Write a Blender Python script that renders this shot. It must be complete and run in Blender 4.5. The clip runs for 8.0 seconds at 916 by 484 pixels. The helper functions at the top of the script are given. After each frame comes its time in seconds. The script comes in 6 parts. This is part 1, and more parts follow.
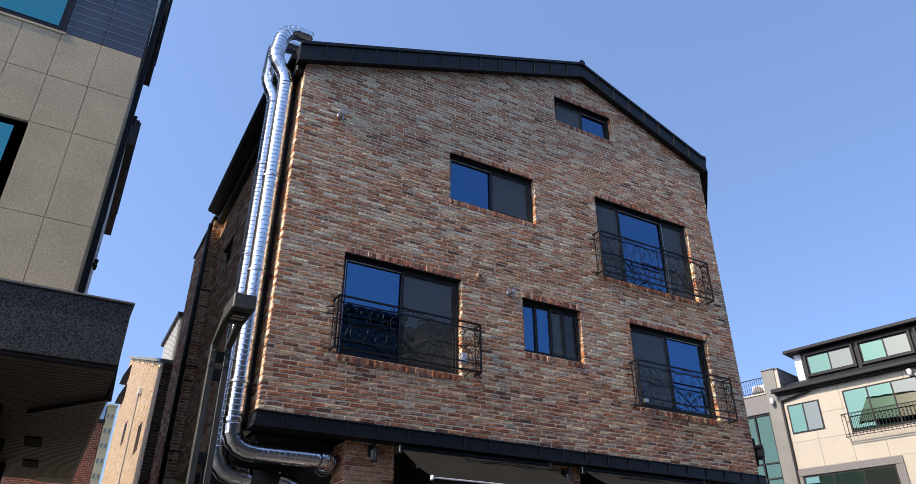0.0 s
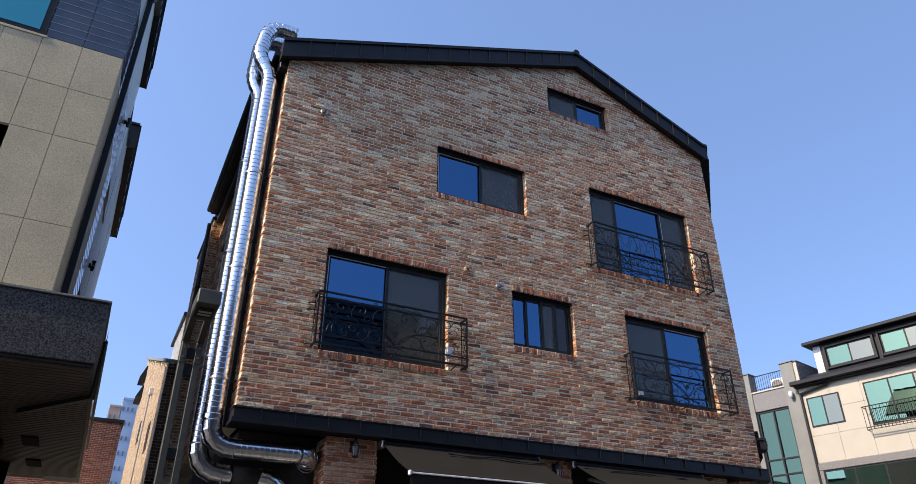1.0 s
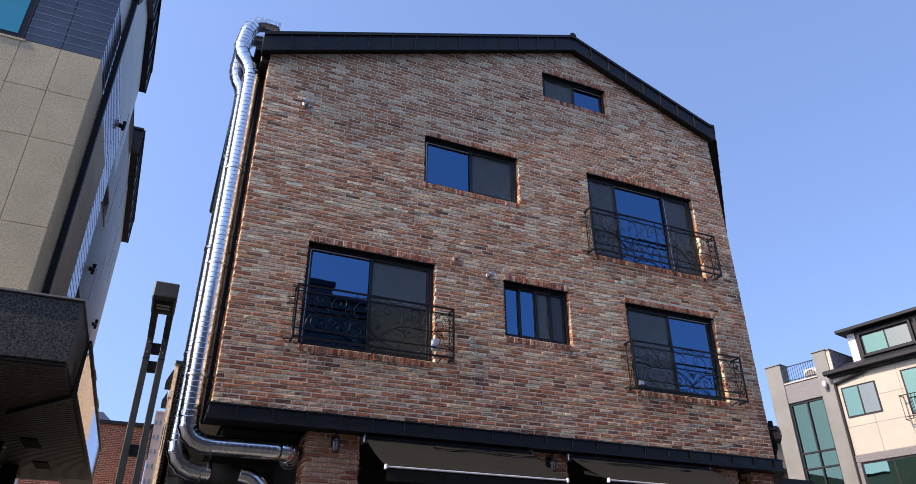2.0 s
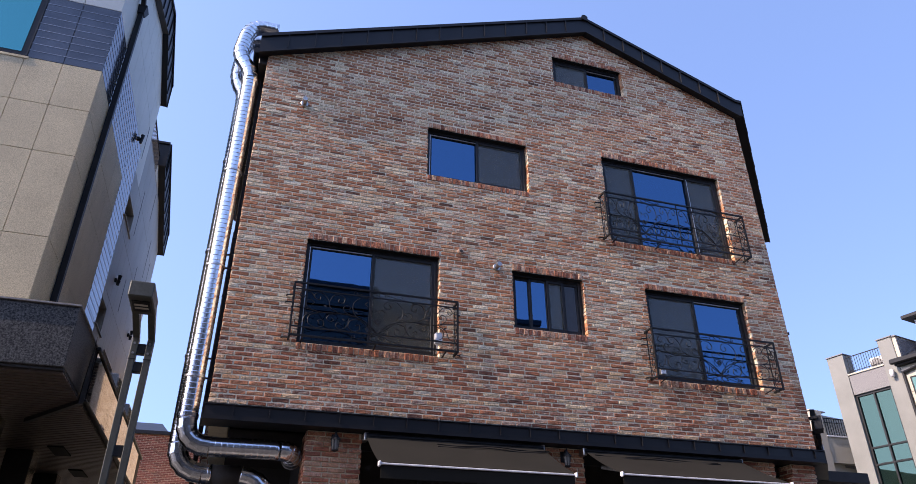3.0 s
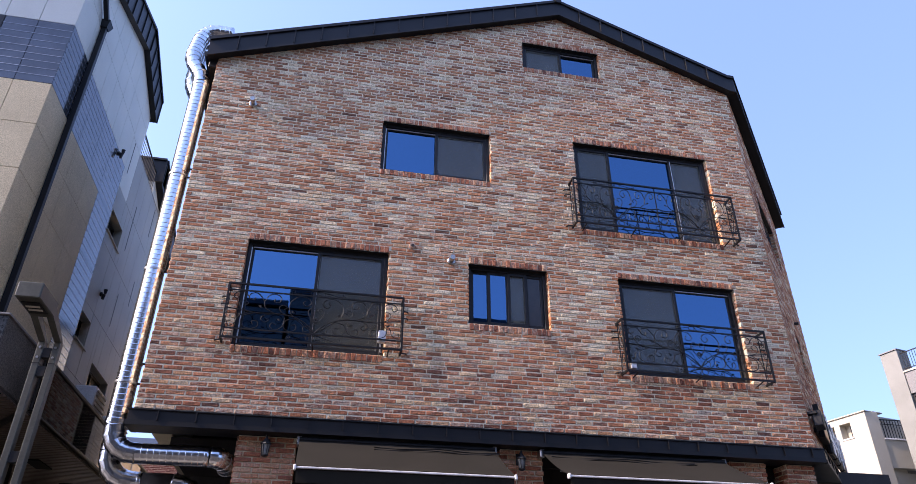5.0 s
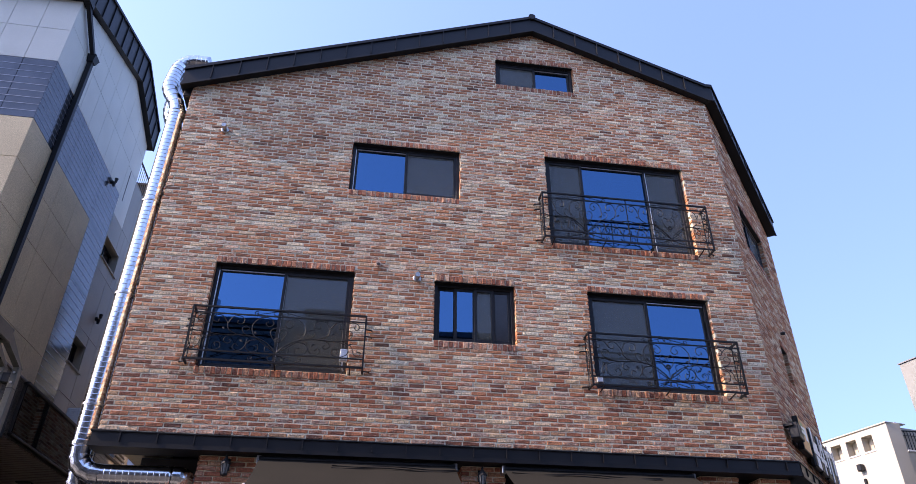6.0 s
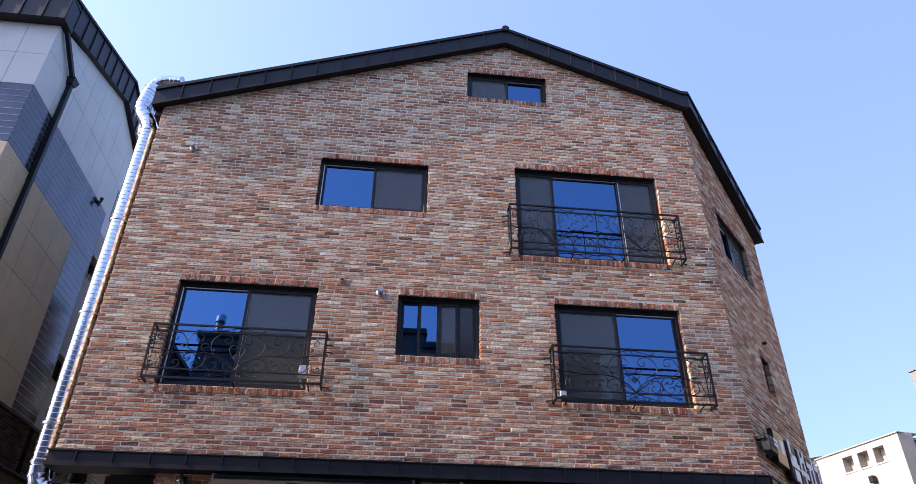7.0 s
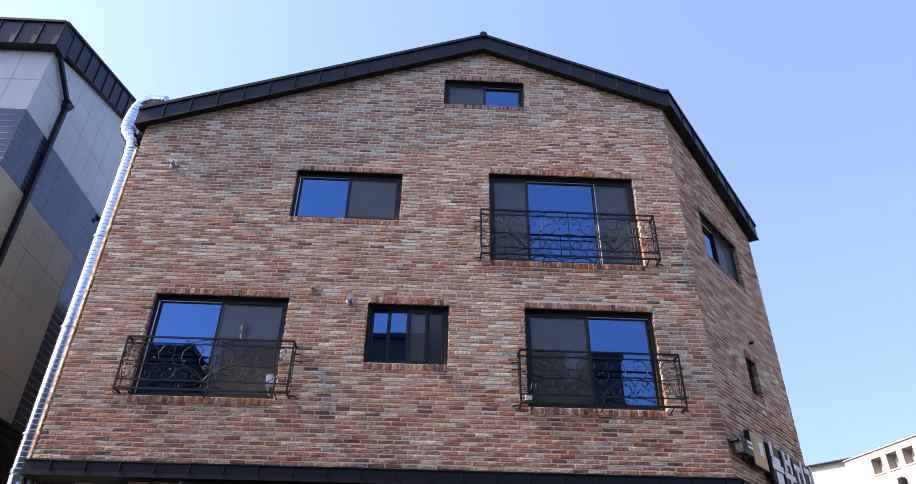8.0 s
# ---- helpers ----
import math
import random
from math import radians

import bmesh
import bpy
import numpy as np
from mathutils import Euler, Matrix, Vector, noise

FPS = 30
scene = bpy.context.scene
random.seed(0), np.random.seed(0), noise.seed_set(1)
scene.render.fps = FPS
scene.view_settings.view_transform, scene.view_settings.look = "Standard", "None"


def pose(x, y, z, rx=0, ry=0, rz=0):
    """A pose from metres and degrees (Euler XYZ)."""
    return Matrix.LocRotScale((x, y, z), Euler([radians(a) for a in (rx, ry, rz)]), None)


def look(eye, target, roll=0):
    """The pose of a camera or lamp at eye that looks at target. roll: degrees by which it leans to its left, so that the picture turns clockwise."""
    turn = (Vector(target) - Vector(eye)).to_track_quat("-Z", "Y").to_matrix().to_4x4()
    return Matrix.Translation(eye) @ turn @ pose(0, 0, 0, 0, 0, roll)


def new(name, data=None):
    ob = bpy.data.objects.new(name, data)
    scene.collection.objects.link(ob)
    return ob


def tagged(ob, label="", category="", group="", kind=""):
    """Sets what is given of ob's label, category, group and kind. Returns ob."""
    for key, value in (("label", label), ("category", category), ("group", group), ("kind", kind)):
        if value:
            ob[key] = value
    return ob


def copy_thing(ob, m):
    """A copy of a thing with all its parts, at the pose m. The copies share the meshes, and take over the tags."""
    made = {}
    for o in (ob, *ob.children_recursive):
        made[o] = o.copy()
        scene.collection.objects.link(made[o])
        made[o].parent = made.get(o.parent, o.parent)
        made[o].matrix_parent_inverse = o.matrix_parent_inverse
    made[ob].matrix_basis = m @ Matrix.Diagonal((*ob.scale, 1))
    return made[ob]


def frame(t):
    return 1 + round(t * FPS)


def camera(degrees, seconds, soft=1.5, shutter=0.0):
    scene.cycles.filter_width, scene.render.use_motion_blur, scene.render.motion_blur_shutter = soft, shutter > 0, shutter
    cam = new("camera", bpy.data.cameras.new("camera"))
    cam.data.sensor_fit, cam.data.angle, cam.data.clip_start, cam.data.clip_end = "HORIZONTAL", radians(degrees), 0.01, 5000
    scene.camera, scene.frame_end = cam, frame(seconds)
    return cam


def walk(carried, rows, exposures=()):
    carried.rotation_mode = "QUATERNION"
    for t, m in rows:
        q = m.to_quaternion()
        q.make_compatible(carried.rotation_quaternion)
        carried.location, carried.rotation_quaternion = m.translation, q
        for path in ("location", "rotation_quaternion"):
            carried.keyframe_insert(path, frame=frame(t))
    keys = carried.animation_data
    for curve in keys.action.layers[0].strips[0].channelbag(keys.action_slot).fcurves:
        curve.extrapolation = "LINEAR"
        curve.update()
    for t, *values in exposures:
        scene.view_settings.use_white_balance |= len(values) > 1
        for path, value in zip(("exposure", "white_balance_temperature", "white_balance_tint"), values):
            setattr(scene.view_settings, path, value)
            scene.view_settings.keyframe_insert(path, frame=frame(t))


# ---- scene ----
cam = camera(67.0, 8.0, soft=0.5)
PATH = [
    (0, (-0.301, -0.205, 1.641), (0.562, 1.326, 2.594), 0.1),
    (0.5, (-0.011, -0.35, 1.628), (0.817, 1.202, 2.58), 0.0),
    (1, (0.363, -0.407, 1.622), (1.162, 1.162, 2.571), 0.1),
    (1.2, (0.534, -0.422, 1.623), (1.319, 1.154, 2.571), -0.1),
    (2.5, (1.787, -0.473, 1.552), (2.41, 1.169, 2.509), -0.0),
    (3, (2.292, -0.43, 1.525), (2.827, 1.237, 2.491), -0.2),
    (3.5, (2.74, -0.326, 1.557), (3.214, 1.356, 2.529), -0.1),
    (4, (3.182, -0.289, 1.552), (3.618, 1.4, 2.531), -0.0),
    (4.5, (3.677, -0.217, 1.525), (4.074, 1.477, 2.512), 0.1),
    (6, (5.262, -0.534, 1.462), (5.513, 1.154, 2.506), 0.3),
    (6.5, (5.739, -0.61, 1.503), (5.952, 1.073, 2.563), 0.3),
    (7, (6.216, -0.627, 1.527), (6.398, 1.052, 2.598), 0.5),
    (7.5, (6.786, -0.706, 1.526), (6.919, 0.972, 2.606), 0.7),
    (8, (7.387, -0.793, 1.523), (7.451, 0.888, 2.605), 1.0),
]
walk(cam, [(t, look(eye, target, roll)) for t, eye, target, roll in PATH],
     exposures=[(0, 1.42, 6780, 14), (1.0, 1.44, 6780, 14), (2.5, 1.63, 6800, 22), (4.0, 2.07, 6800, 24), (6.0, 2.13, 6800, 26), (8.0, 2.05, 6800, 26)])

# ---- world and light ----
SUN_AZ, SUN_EL = 265.2, 38.0          # compass degrees clockwise from +y; height above the horizon
world = bpy.data.worlds.new("world")
scene.world = world
world.use_nodes = True
wn = world.node_tree
sky = wn.nodes.new("ShaderNodeTexSky")
sky.sky_type = "NISHITA"
sky.sun_disc = False
sky.sun_elevation = radians(SUN_EL)
sky.sun_rotation = radians(SUN_AZ)
sky.altitude = 1500
sky.air_density = 1.0
sky.dust_density = 2.4
sky.ozone_density = 3.4
lift = wn.nodes.new("ShaderNodeVectorMath")       # a dry, clear day: little haze low down
lift.operation = "ADD"
lift.inputs[1].default_value = (0, 0, 0.3)
unit = wn.nodes.new("ShaderNodeVectorMath")
unit.operation = "NORMALIZE"
wn.links.new(lift.outputs[0], unit.inputs[0])
wn.links.new(wn.nodes.new("ShaderNodeTexCoord").outputs["Generated"], lift.inputs[0])
wn.links.new(unit.outputs[0], sky.inputs["Vector"])
wn.links.new(sky.outputs[0], wn.nodes["Background"].inputs[0])
wn.nodes["Background"].inputs[1].default_value = 0.15
sun = new("sun", bpy.data.lights.new("sun", "SUN"))
sun.data.energy = 2.1
sun.data.angle = radians(0.55)
sun.data.color = (1.0, 0.88, 0.72)
a, e = radians(SUN_AZ), radians(SUN_EL)
sun_dir = Vector((math.sin(a) * math.cos(e), math.cos(a) * math.cos(e), math.sin(e)))
sun.matrix_world = look(sun_dir * 60, (0, 0, 0))


# ---- materials ----
def nodes_of(m):
    return m.node_tree.nodes, m.node_tree.links


def material(name, color, rough=0.6, metal=0.0, color2=None, scale=6.0, bump=0.0, bump_scale=40.0, spread=0.25, rough2=None, spec=0.5, grain=0.5):
    """Principled surface with variation at two scales and fine relief."""
    m = bpy.data.materials.new(name)
    m.use_nodes = True
    n, l = nodes_of(m)
    p = n["Principled BSDF"]
    p.inputs["Roughness"].default_value = rough
    p.inputs["Metallic"].default_value = metal
    p.inputs["Specular IOR Level"].default_value = spec
    geo = n.new("ShaderNodeNewGeometry")
    big = n.new("ShaderNodeTexNoise")
    big.inputs["Scale"].default_value = scale
    big.inputs["Detail"].default_value = 6
    fine = n.new("ShaderNodeTexNoise")
    fine.inputs["Scale"].default_value = bump_scale
    fine.inputs["Detail"].default_value = 4
    l.new(geo.outputs["Position"], big.inputs["Vector"])
    l.new(geo.outputs["Position"], fine.inputs["Vector"])
    mix = n.new("ShaderNodeMix")
    mix.data_type = "RGBA"
    c2 = color2 or tuple(c * (1 - spread) for c in color)
    mix.inputs["A"].default_value = (*color, 1)
    mix.inputs["B"].default_value = (*c2, 1)
    ramp = n.new("ShaderNodeMapRange")
    ramp.inputs["From Min"].default_value = 0.35
    ramp.inputs["From Max"].default_value = 0.68
    l.new(big.outputs["Fac"], ramp.inputs["Value"])
    l.new(ramp.outputs["Result"], mix.inputs["Factor"])
    mul = n.new("ShaderNodeMix")
    mul.data_type = "RGBA"
    mul.blend_type = "MULTIPLY"
    mul.inputs["Factor"].default_value = grain
    gr = n.new("ShaderNodeMapRange")
    gr.inputs["From Min"].default_value = 0.3
    gr.inputs["From Max"].default_value = 0.7
    gr.inputs["To Min"].default_value = 0.6
    gr.inputs["To Max"].default_value = 1.15
    l.new(fine.outputs["Fac"], gr.inputs["Value"])
    l.new(mix.outputs["Result"], mul.inputs["A"])
    l.new(gr.outputs["Result"], mul.inputs["B"])
    l.new(mul.outputs["Result"], p.inputs["Base Color"])
    if rough2 is not None:
        rr = n.new("ShaderNodeMapRange")
        rr.inputs["To Min"].default_value = rough
        rr.inputs["To Max"].default_value = rough2
        l.new(big.outputs["Fac"], rr.inputs["Value"])
        l.new(rr.outputs["Result"], p.inputs["Roughness"])
    if bump:
        b = n.new("ShaderNodeBump")
        b.inputs["Strength"].default_value = bump
        b.inputs["Distance"].default_value = 0.01
        l.new(fine.outputs["Fac"], b.inputs["Height"])
        l.new(b.outputs["Normal"], p.inputs["Normal"])
    return m


def brick_material(name, per_object, stops, wash=0.65, relief=0.008):
    """Old hand-made brick: each brick takes its own colour; lime bloom and soot over it."""
    m = bpy.data.materials.new(name)
    m.use_nodes = True
    n, l = nodes_of(m)
    p = n["Principled BSDF"]
    p.inputs["Roughness"].default_value = 0.85
    p.inputs["Specular IOR Level"].default_value = 0.3
    geo = n.new("ShaderNodeNewGeometry")
    if per_object:
        rnd = n.new("ShaderNodeObjectInfo").outputs["Random"]
    else:
        rnd = geo.outputs["Random Per Island"]
    ramp = n.new("ShaderNodeValToRGB")
    ramp.color_ramp.interpolation = "LINEAR"
    els = ramp.color_ramp.elements
    while len(els) < len(stops):
        els.new(0.5)
    for el, (pos, col) in zip(els, stops):
        el.position = pos
        el.color = (*col, 1)
    l.new(rnd, ramp.inputs["Fac"])
    # second random number from the first one
    k = n.new("ShaderNodeMath")
    k.operation = "MULTIPLY"
    k.inputs[1].default_value = 37.17
    l.new(rnd, k.inputs[0])
    fr = n.new("ShaderNodeMath")
    fr.operation = "FRACT"
    l.new(k.outputs[0], fr.inputs[0])
    # streaky lime bloom
    tc = n.new("ShaderNodeMapping")
    tc.inputs["Scale"].default_value = (13, 13, 26)
    l.new(geo.outputs["Position"], tc.inputs["Vector"])
    no = n.new("ShaderNodeTexNoise")
    no.inputs["Scale"].default_value = 1.6
    no.inputs["Detail"].default_value = 7
    no.inputs["Roughness"].default_value = 0.65
    l.new(tc.outputs["Vector"], no.inputs["Vector"])
    add = n.new("ShaderNodeMath")
    add.operation = "MULTIPLY_ADD"
    add.inputs[1].default_value = 0.42
    l.new(fr.outputs[0], add.inputs[0])
    l.new(no.outputs["Fac"], add.inputs[2])
    mr = n.new("ShaderNodeMapRange")
    mr.inputs["From Min"].default_value = 0.74
    mr.inputs["From Max"].default_value = 0.97
    mr.inputs["To Max"].default_value = wash
    l.new(add.outputs[0], mr.inputs["Value"])
    mix = n.new("ShaderNodeMix")
    mix.data_type = "RGBA"
    mix.inputs["B"].default_value = (0.77, 0.66, 0.49, 1)
    l.new(mr.outputs["Result"], mix.inputs["Factor"])
    l.new(ramp.outputs["Color"], mix.inputs["A"])
    # soot and burnt spots
    n2 = n.new("ShaderNodeTexNoise")
    n2.inputs["Scale"].default_value = 45
    n2.inputs["Detail"].default_value = 5
    l.new(geo.outputs["Position"], n2.inputs["Vector"])
    m2 = n.new("ShaderNodeMapRange")
    m2.inputs["From Min"].default_value = 0.35
    m2.inputs["From Max"].default_value = 0.6
    m2.inputs["To Min"].default_value = 0.45
    m2.inputs["To Max"].default_value = 1.25
    l.new(n2.outputs["Fac"], m2.inputs["Value"])
    mu = n.new("ShaderNodeMix")
    mu.data_type = "RGBA"
    mu.blend_type = "MULTIPLY"
    mu.inputs["Factor"].default_value = 0.8
    l.new(mix.outputs["Result"], mu.inputs["A"])
    l.new(m2.outputs["Result"], mu.inputs["B"])
    l.new(mu.outputs["Result"], p.inputs["Base Color"])
    n3 = n.new("ShaderNodeTexNoise")
    n3.inputs["Scale"].default_value = 55
    n3.inputs["Detail"].default_value = 6
    l.new(geo.outputs["Position"], n3.inputs["Vector"])
    b = n.new("ShaderNodeBump")
    b.inputs["Strength"].default_value = 0.8
    b.inputs["Distance"].default_value = relief
    l.new(n3.outputs["Fac"], b.inputs["Height"])
    l.new(b.outputs["Normal"], p.inputs["Normal"])
    return m


STOPS = [(0.0, (0.15, 0.072, 0.044)), (0.02, (0.23, 0.10, 0.054)), (0.06, (0.325, 0.133, 0.066)), (0.28, (0.43, 0.18, 0.086)), (0.5, (0.50, 0.208, 0.096)),
         (0.72, (0.54, 0.275, 0.138)), (0.88, (0.63, 0.45, 0.27)), (1.0, (0.75, 0.63, 0.43))]
EDGE_STOPS = [(0.0, (0.20, 0.075, 0.045)), (0.3, (0.36, 0.125, 0.065)), (0.7, (0.46, 0.18, 0.09)), (1.0, (0.54, 0.32, 0.19))]
BRICK_EDGE = brick_material("brick_on_edge", False, EDGE_STOPS, 0.35)
LOW_STOPS = [(0.0, (0.14, 0.062, 0.04)), (0.08, (0.26, 0.094, 0.05)), (0.4, (0.39, 0.145, 0.071)), (0.7, (0.48, 0.205, 0.098)), (0.9, (0.56, 0.34, 0.18)), (1.0, (0.64, 0.47, 0.285))]
BRICK_PART = brick_material("old_brick_single", True, LOW_STOPS, 0.5)
BRICK_LOW = brick_material("old_brick_low", False, LOW_STOPS, 0.5)
BRICK = brick_material("old_brick", False, STOPS)
RED_BRICK = brick_material("red_brick", False, [(0, (0.14, 0.045, 0.03)), (0.5, (0.22, 0.075, 0.05)), (1, (0.30, 0.11, 0.075))], 0.1)
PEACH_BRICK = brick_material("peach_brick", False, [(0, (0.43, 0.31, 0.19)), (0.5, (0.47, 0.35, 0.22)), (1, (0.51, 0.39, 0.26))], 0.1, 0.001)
# Brick for the peach house's street face, with shade put into its colour.
SHADE_BRICK = brick_material("shade_toned_brick", False, [(0, (0.05, 0.035, 0.03)), (0.5, (0.1, 0.06, 0.045)), (1, (0.14, 0.09, 0.07))], 0.1)
GREY_BRICK = brick_material("grey_brick", False, [(0, (0.2, 0.2, 0.22)), (0.5, (0.22, 0.22, 0.23)), (1, (0.3, 0.3, 0.3))], 0.05)
MORTAR = material("mortar", (0.86, 0.76, 0.54), 0.95, color2=(0.74, 0.655, 0.46), scale=9, bump=0.5, bump_scale=120)
SHEET = material("dark_sheet_metal", (0.011, 0.0115, 0.013), 0.45, 0.0, spec=0.3, scale=3, bump=0.04, bump_scale=6, rough2=0.55)
SHEET_BLUE = material("navy_sheet_metal", (0.0145, 0.0138, 0.014), 0.45, 0.05, spec=0.35, scale=2.5, bump=0.03, bump_scale=5, rough2=0.5)
FRAME = material("anthracite_window_frame", (0.021, 0.0215, 0.022), 0.45, 0.0, scale=8, bump_scale=90, spec=0.25)
BARE_ALU = material("bare_aluminium_edge", (0.55, 0.56, 0.57), 0.35, 0.8, scale=15)
IRON = material("black_wrought_iron", (0.007, 0.007, 0.007), 0.5, 0.0, spec=0.3, scale=30, bump=0.1, bump_scale=150)
GALV = material("galvanised_duct", (0.82, 0.83, 0.84), 0.12, 1.0, color2=(0.66, 0.68, 0.70), scale=14, bump=0.05, bump_scale=22, rough2=0.26)
GALV_DULL = material("galvanised_band", (0.6, 0.61, 0.62), 0.35, 1.0, scale=20)
BEIGE = material("beige_granite", (0.67, 0.545, 0.33), 0.75, color2=(0.58, 0.47, 0.285), scale=2.0, bump=0.12, bump_scale=75, grain=0.95)
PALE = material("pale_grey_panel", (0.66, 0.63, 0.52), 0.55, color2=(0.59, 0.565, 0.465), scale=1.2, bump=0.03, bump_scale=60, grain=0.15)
# Darker copy of the pale panel; shade of the narrow gap is in its colour.
SHADED_PANEL = material("pale_panel_with_shade", (0.345, 0.32, 0.26), 0.55, color2=(0.30, 0.28, 0.228), scale=1.2, bump=0.03, bump_scale=60, grain=0.2)
BLACK_GRANITE = material("black_granite", (0.010, 0.010, 0.0095), 0.5, color2=(0.115, 0.111, 0.10), scale=48, bump=0.03, bump_scale=110, spec=0.25, grain=0.9)
DARK_GLOSS = material("dark_polished_stone", (0.03, 0.027, 0.025), 0.15, scale=8)
# Near-black: shade of recesses and unseen rooms put in the colour; also black fittings.
DARK_AND_GLOOM = material("black_fitting_and_recess_gloom", (0.035, 0.032, 0.03), 0.8, scale=4, bump=0.1)
POLISHED = material("polished_dark_glass_panel", (0.02, 0.018, 0.016), 0.03, scale=4, spec=1.0)
# Matt black for flat vent boxes; the slots' inner shade is put into it.
VENT_SHADE = material("vent_slot_shade", (0.008, 0.008, 0.008), 0.9, color2=(0.014, 0.014, 0.013), scale=20, spec=0.1)
SOFFIT = material("brown_slatted_soffit", (0.088, 0.062, 0.047), 0.6, color2=(0.06, 0.043, 0.034), scale=6)
NAVY = material("slate_blue_panel", (0.10, 0.108, 0.12), 0.10, 0.55, scale=2, rough2=0.14)
LOUVRE = material("louvre_edge", (0.30, 0.31, 0.33), 0.35, 0.6, scale=6)
LAMP_PAINT = material("olive_grey_lamp_paint", (0.082, 0.083, 0.066), 0.45, 0.3, scale=5, rough2=0.55)
AWNING = material("dark_brown_awning_cloth", (0.0225, 0.0205, 0.0165), 0.95, spec=0.1, color2=(0.019, 0.0175, 0.014), scale=1.5, bump=0.08, bump_scale=300)
WHITE = material("white_coated_metal", (0.78, 0.78, 0.78), 0.35, scale=10, spread=0.1)
CREAM = material("cream_stone_cladding", (0.48, 0.44, 0.355), 0.7, color2=(0.44, 0.40, 0.32), scale=1.4, bump=0.05, grain=0.12)
GREY_STONE = material("grey_stone_cladding", (0.225, 0.225, 0.20), 0.7, color2=(0.19, 0.19, 0.168), scale=1.5, bump=0.08, grain=0.2)
DARK_STONE = material("dark_granite_trim", (0.15, 0.145, 0.14), 0.55, color2=(0.22, 0.21, 0.2), scale=30)
ROOF = material("dark_standing_seam_roof", (0.03, 0.031, 0.035), 0.5, 0.3, scale=3)
ASPHALT = material("asphalt", (0.05, 0.049, 0.047), 0.9, scale=2, bump=0.4, bump_scale=150)
CONCRETE = material("pavement_concrete", (0.2, 0.19, 0.175), 0.9, scale=3, bump=0.3, bump_scale=90)
RENDER = material("street_building_render", (0.12, 0.10, 0.085), 0.85, scale=1.0)
CURTAIN = material("pale_curtain_cloth", (0.6, 0.62, 0.66), 0.9, scale=12)
CLAY = material("pinkish_clay_vent", (0.62, 0.42, 0.30), 0.7, scale=12)
CHROME = material("brushed_steel", (0.5, 0.49, 0.47), 0.35, 1.0, scale=30)
TOWER_A = material("tower_orange_panel", (0.6, 0.4, 0.28), 0.8, scale=0.2)
TOWER_C = material("tower_yellow_panel", (0.62, 0.5, 0.26), 0.8, scale=0.2)
TOWER_B = material("tower_blue_panel", (0.4, 0.5, 0.62), 0.7, scale=0.2)
SIGN_ART = material("orange_sign_print", (0.70, 0.30, 0.10), 0.5, color2=(0.60, 0.38, 0.12), scale=7)
SIGN_GREEN = material("green_sign_print", (0.35, 0.42, 0.12), 0.5, scale=9)


def glass_material(name, tint, reflect, body=(0.02, 0.03, 0.05), rough=0.015, see=0.25):
    """Coated window pane: a tinted mirror coat over clear glass."""
    m = bpy.data.materials.new(name)
    m.use_nodes = True
    n, l = nodes_of(m)
    p = n["Principled BSDF"]
    p.inputs["Base Color"].default_value = (*tint, 1)
    p.inputs["Metallic"].default_value = 1.0
    geo = n.new("ShaderNodeNewGeometry")
    no = n.new("ShaderNodeTexNoise")
    no.inputs["Scale"].default_value = 1.3
    l.new(geo.outputs["Position"], no.inputs["Vector"])
    b = n.new("ShaderNodeBump")
    b.inputs["Strength"].default_value = 0.05
    b.inputs["Distance"].default_value = 0.02
    l.new(no.outputs["Fac"], b.inputs["Height"])
    l.new(b.outputs["Normal"], p.inputs["Normal"])
    p.inputs["Roughness"].default_value = rough
    t = n.new("ShaderNodeBsdfTransparent")
    t.inputs["Color"].default_value = (0.45, 0.6, 0.8, 1)
    mx = n.new("ShaderNodeMixShader")
    mx.inputs[0].default_value = see
    l.new(p.outputs[0], mx.inputs[1])
    l.new(t.outputs[0], mx.inputs[2])
    l.new(mx.outputs[0], n["Material Output"].inputs["Surface"])
    return m


GLASS = glass_material("blue_coated_glass", (0.075, 0.19, 0.345), 0.8)
TEAL_GLASS = glass_material("teal_tinted_glass", (0.15, 0.26, 0.195), 0.7, see=0.15)
TOWER_GLASS = glass_material("dark_teal_glass", (0.10, 0.165, 0.12), 0.7, see=0.2)
BLIND_GLASS = glass_material("bright_teal_glass", (0.07, 0.30, 0.30), 0.7, see=0.1)


def screen_material():
    """Fine insect mesh: dark woven cloth, partly see-through."""
    m = bpy.data.materials.new("insect_mesh")
    m.use_nodes = True
    n, l = nodes_of(m)
    p = n["Principled BSDF"]
    p.inputs["Base Color"].default_value = (0.12, 0.12, 0.095, 1)
    p.inputs["Roughness"].default_value = 0.6
    t = n.new("ShaderNodeBsdfTransparent")
    mx = n.new("ShaderNodeMixShader")
    mx.inputs[0].default_value = 0.68
    l.new(p.outputs[0], mx.inputs[1])
    l.new(t.outputs[0], mx.inputs[2])
    l.new(mx.outputs[0], n["Material Output"].inputs["Surface"])
    return m


SCREEN = screen_material()
SCREEN_GLASS = glass_material("plain_glass_behind_mesh", (0.20, 0.225, 0.24), 0.8)


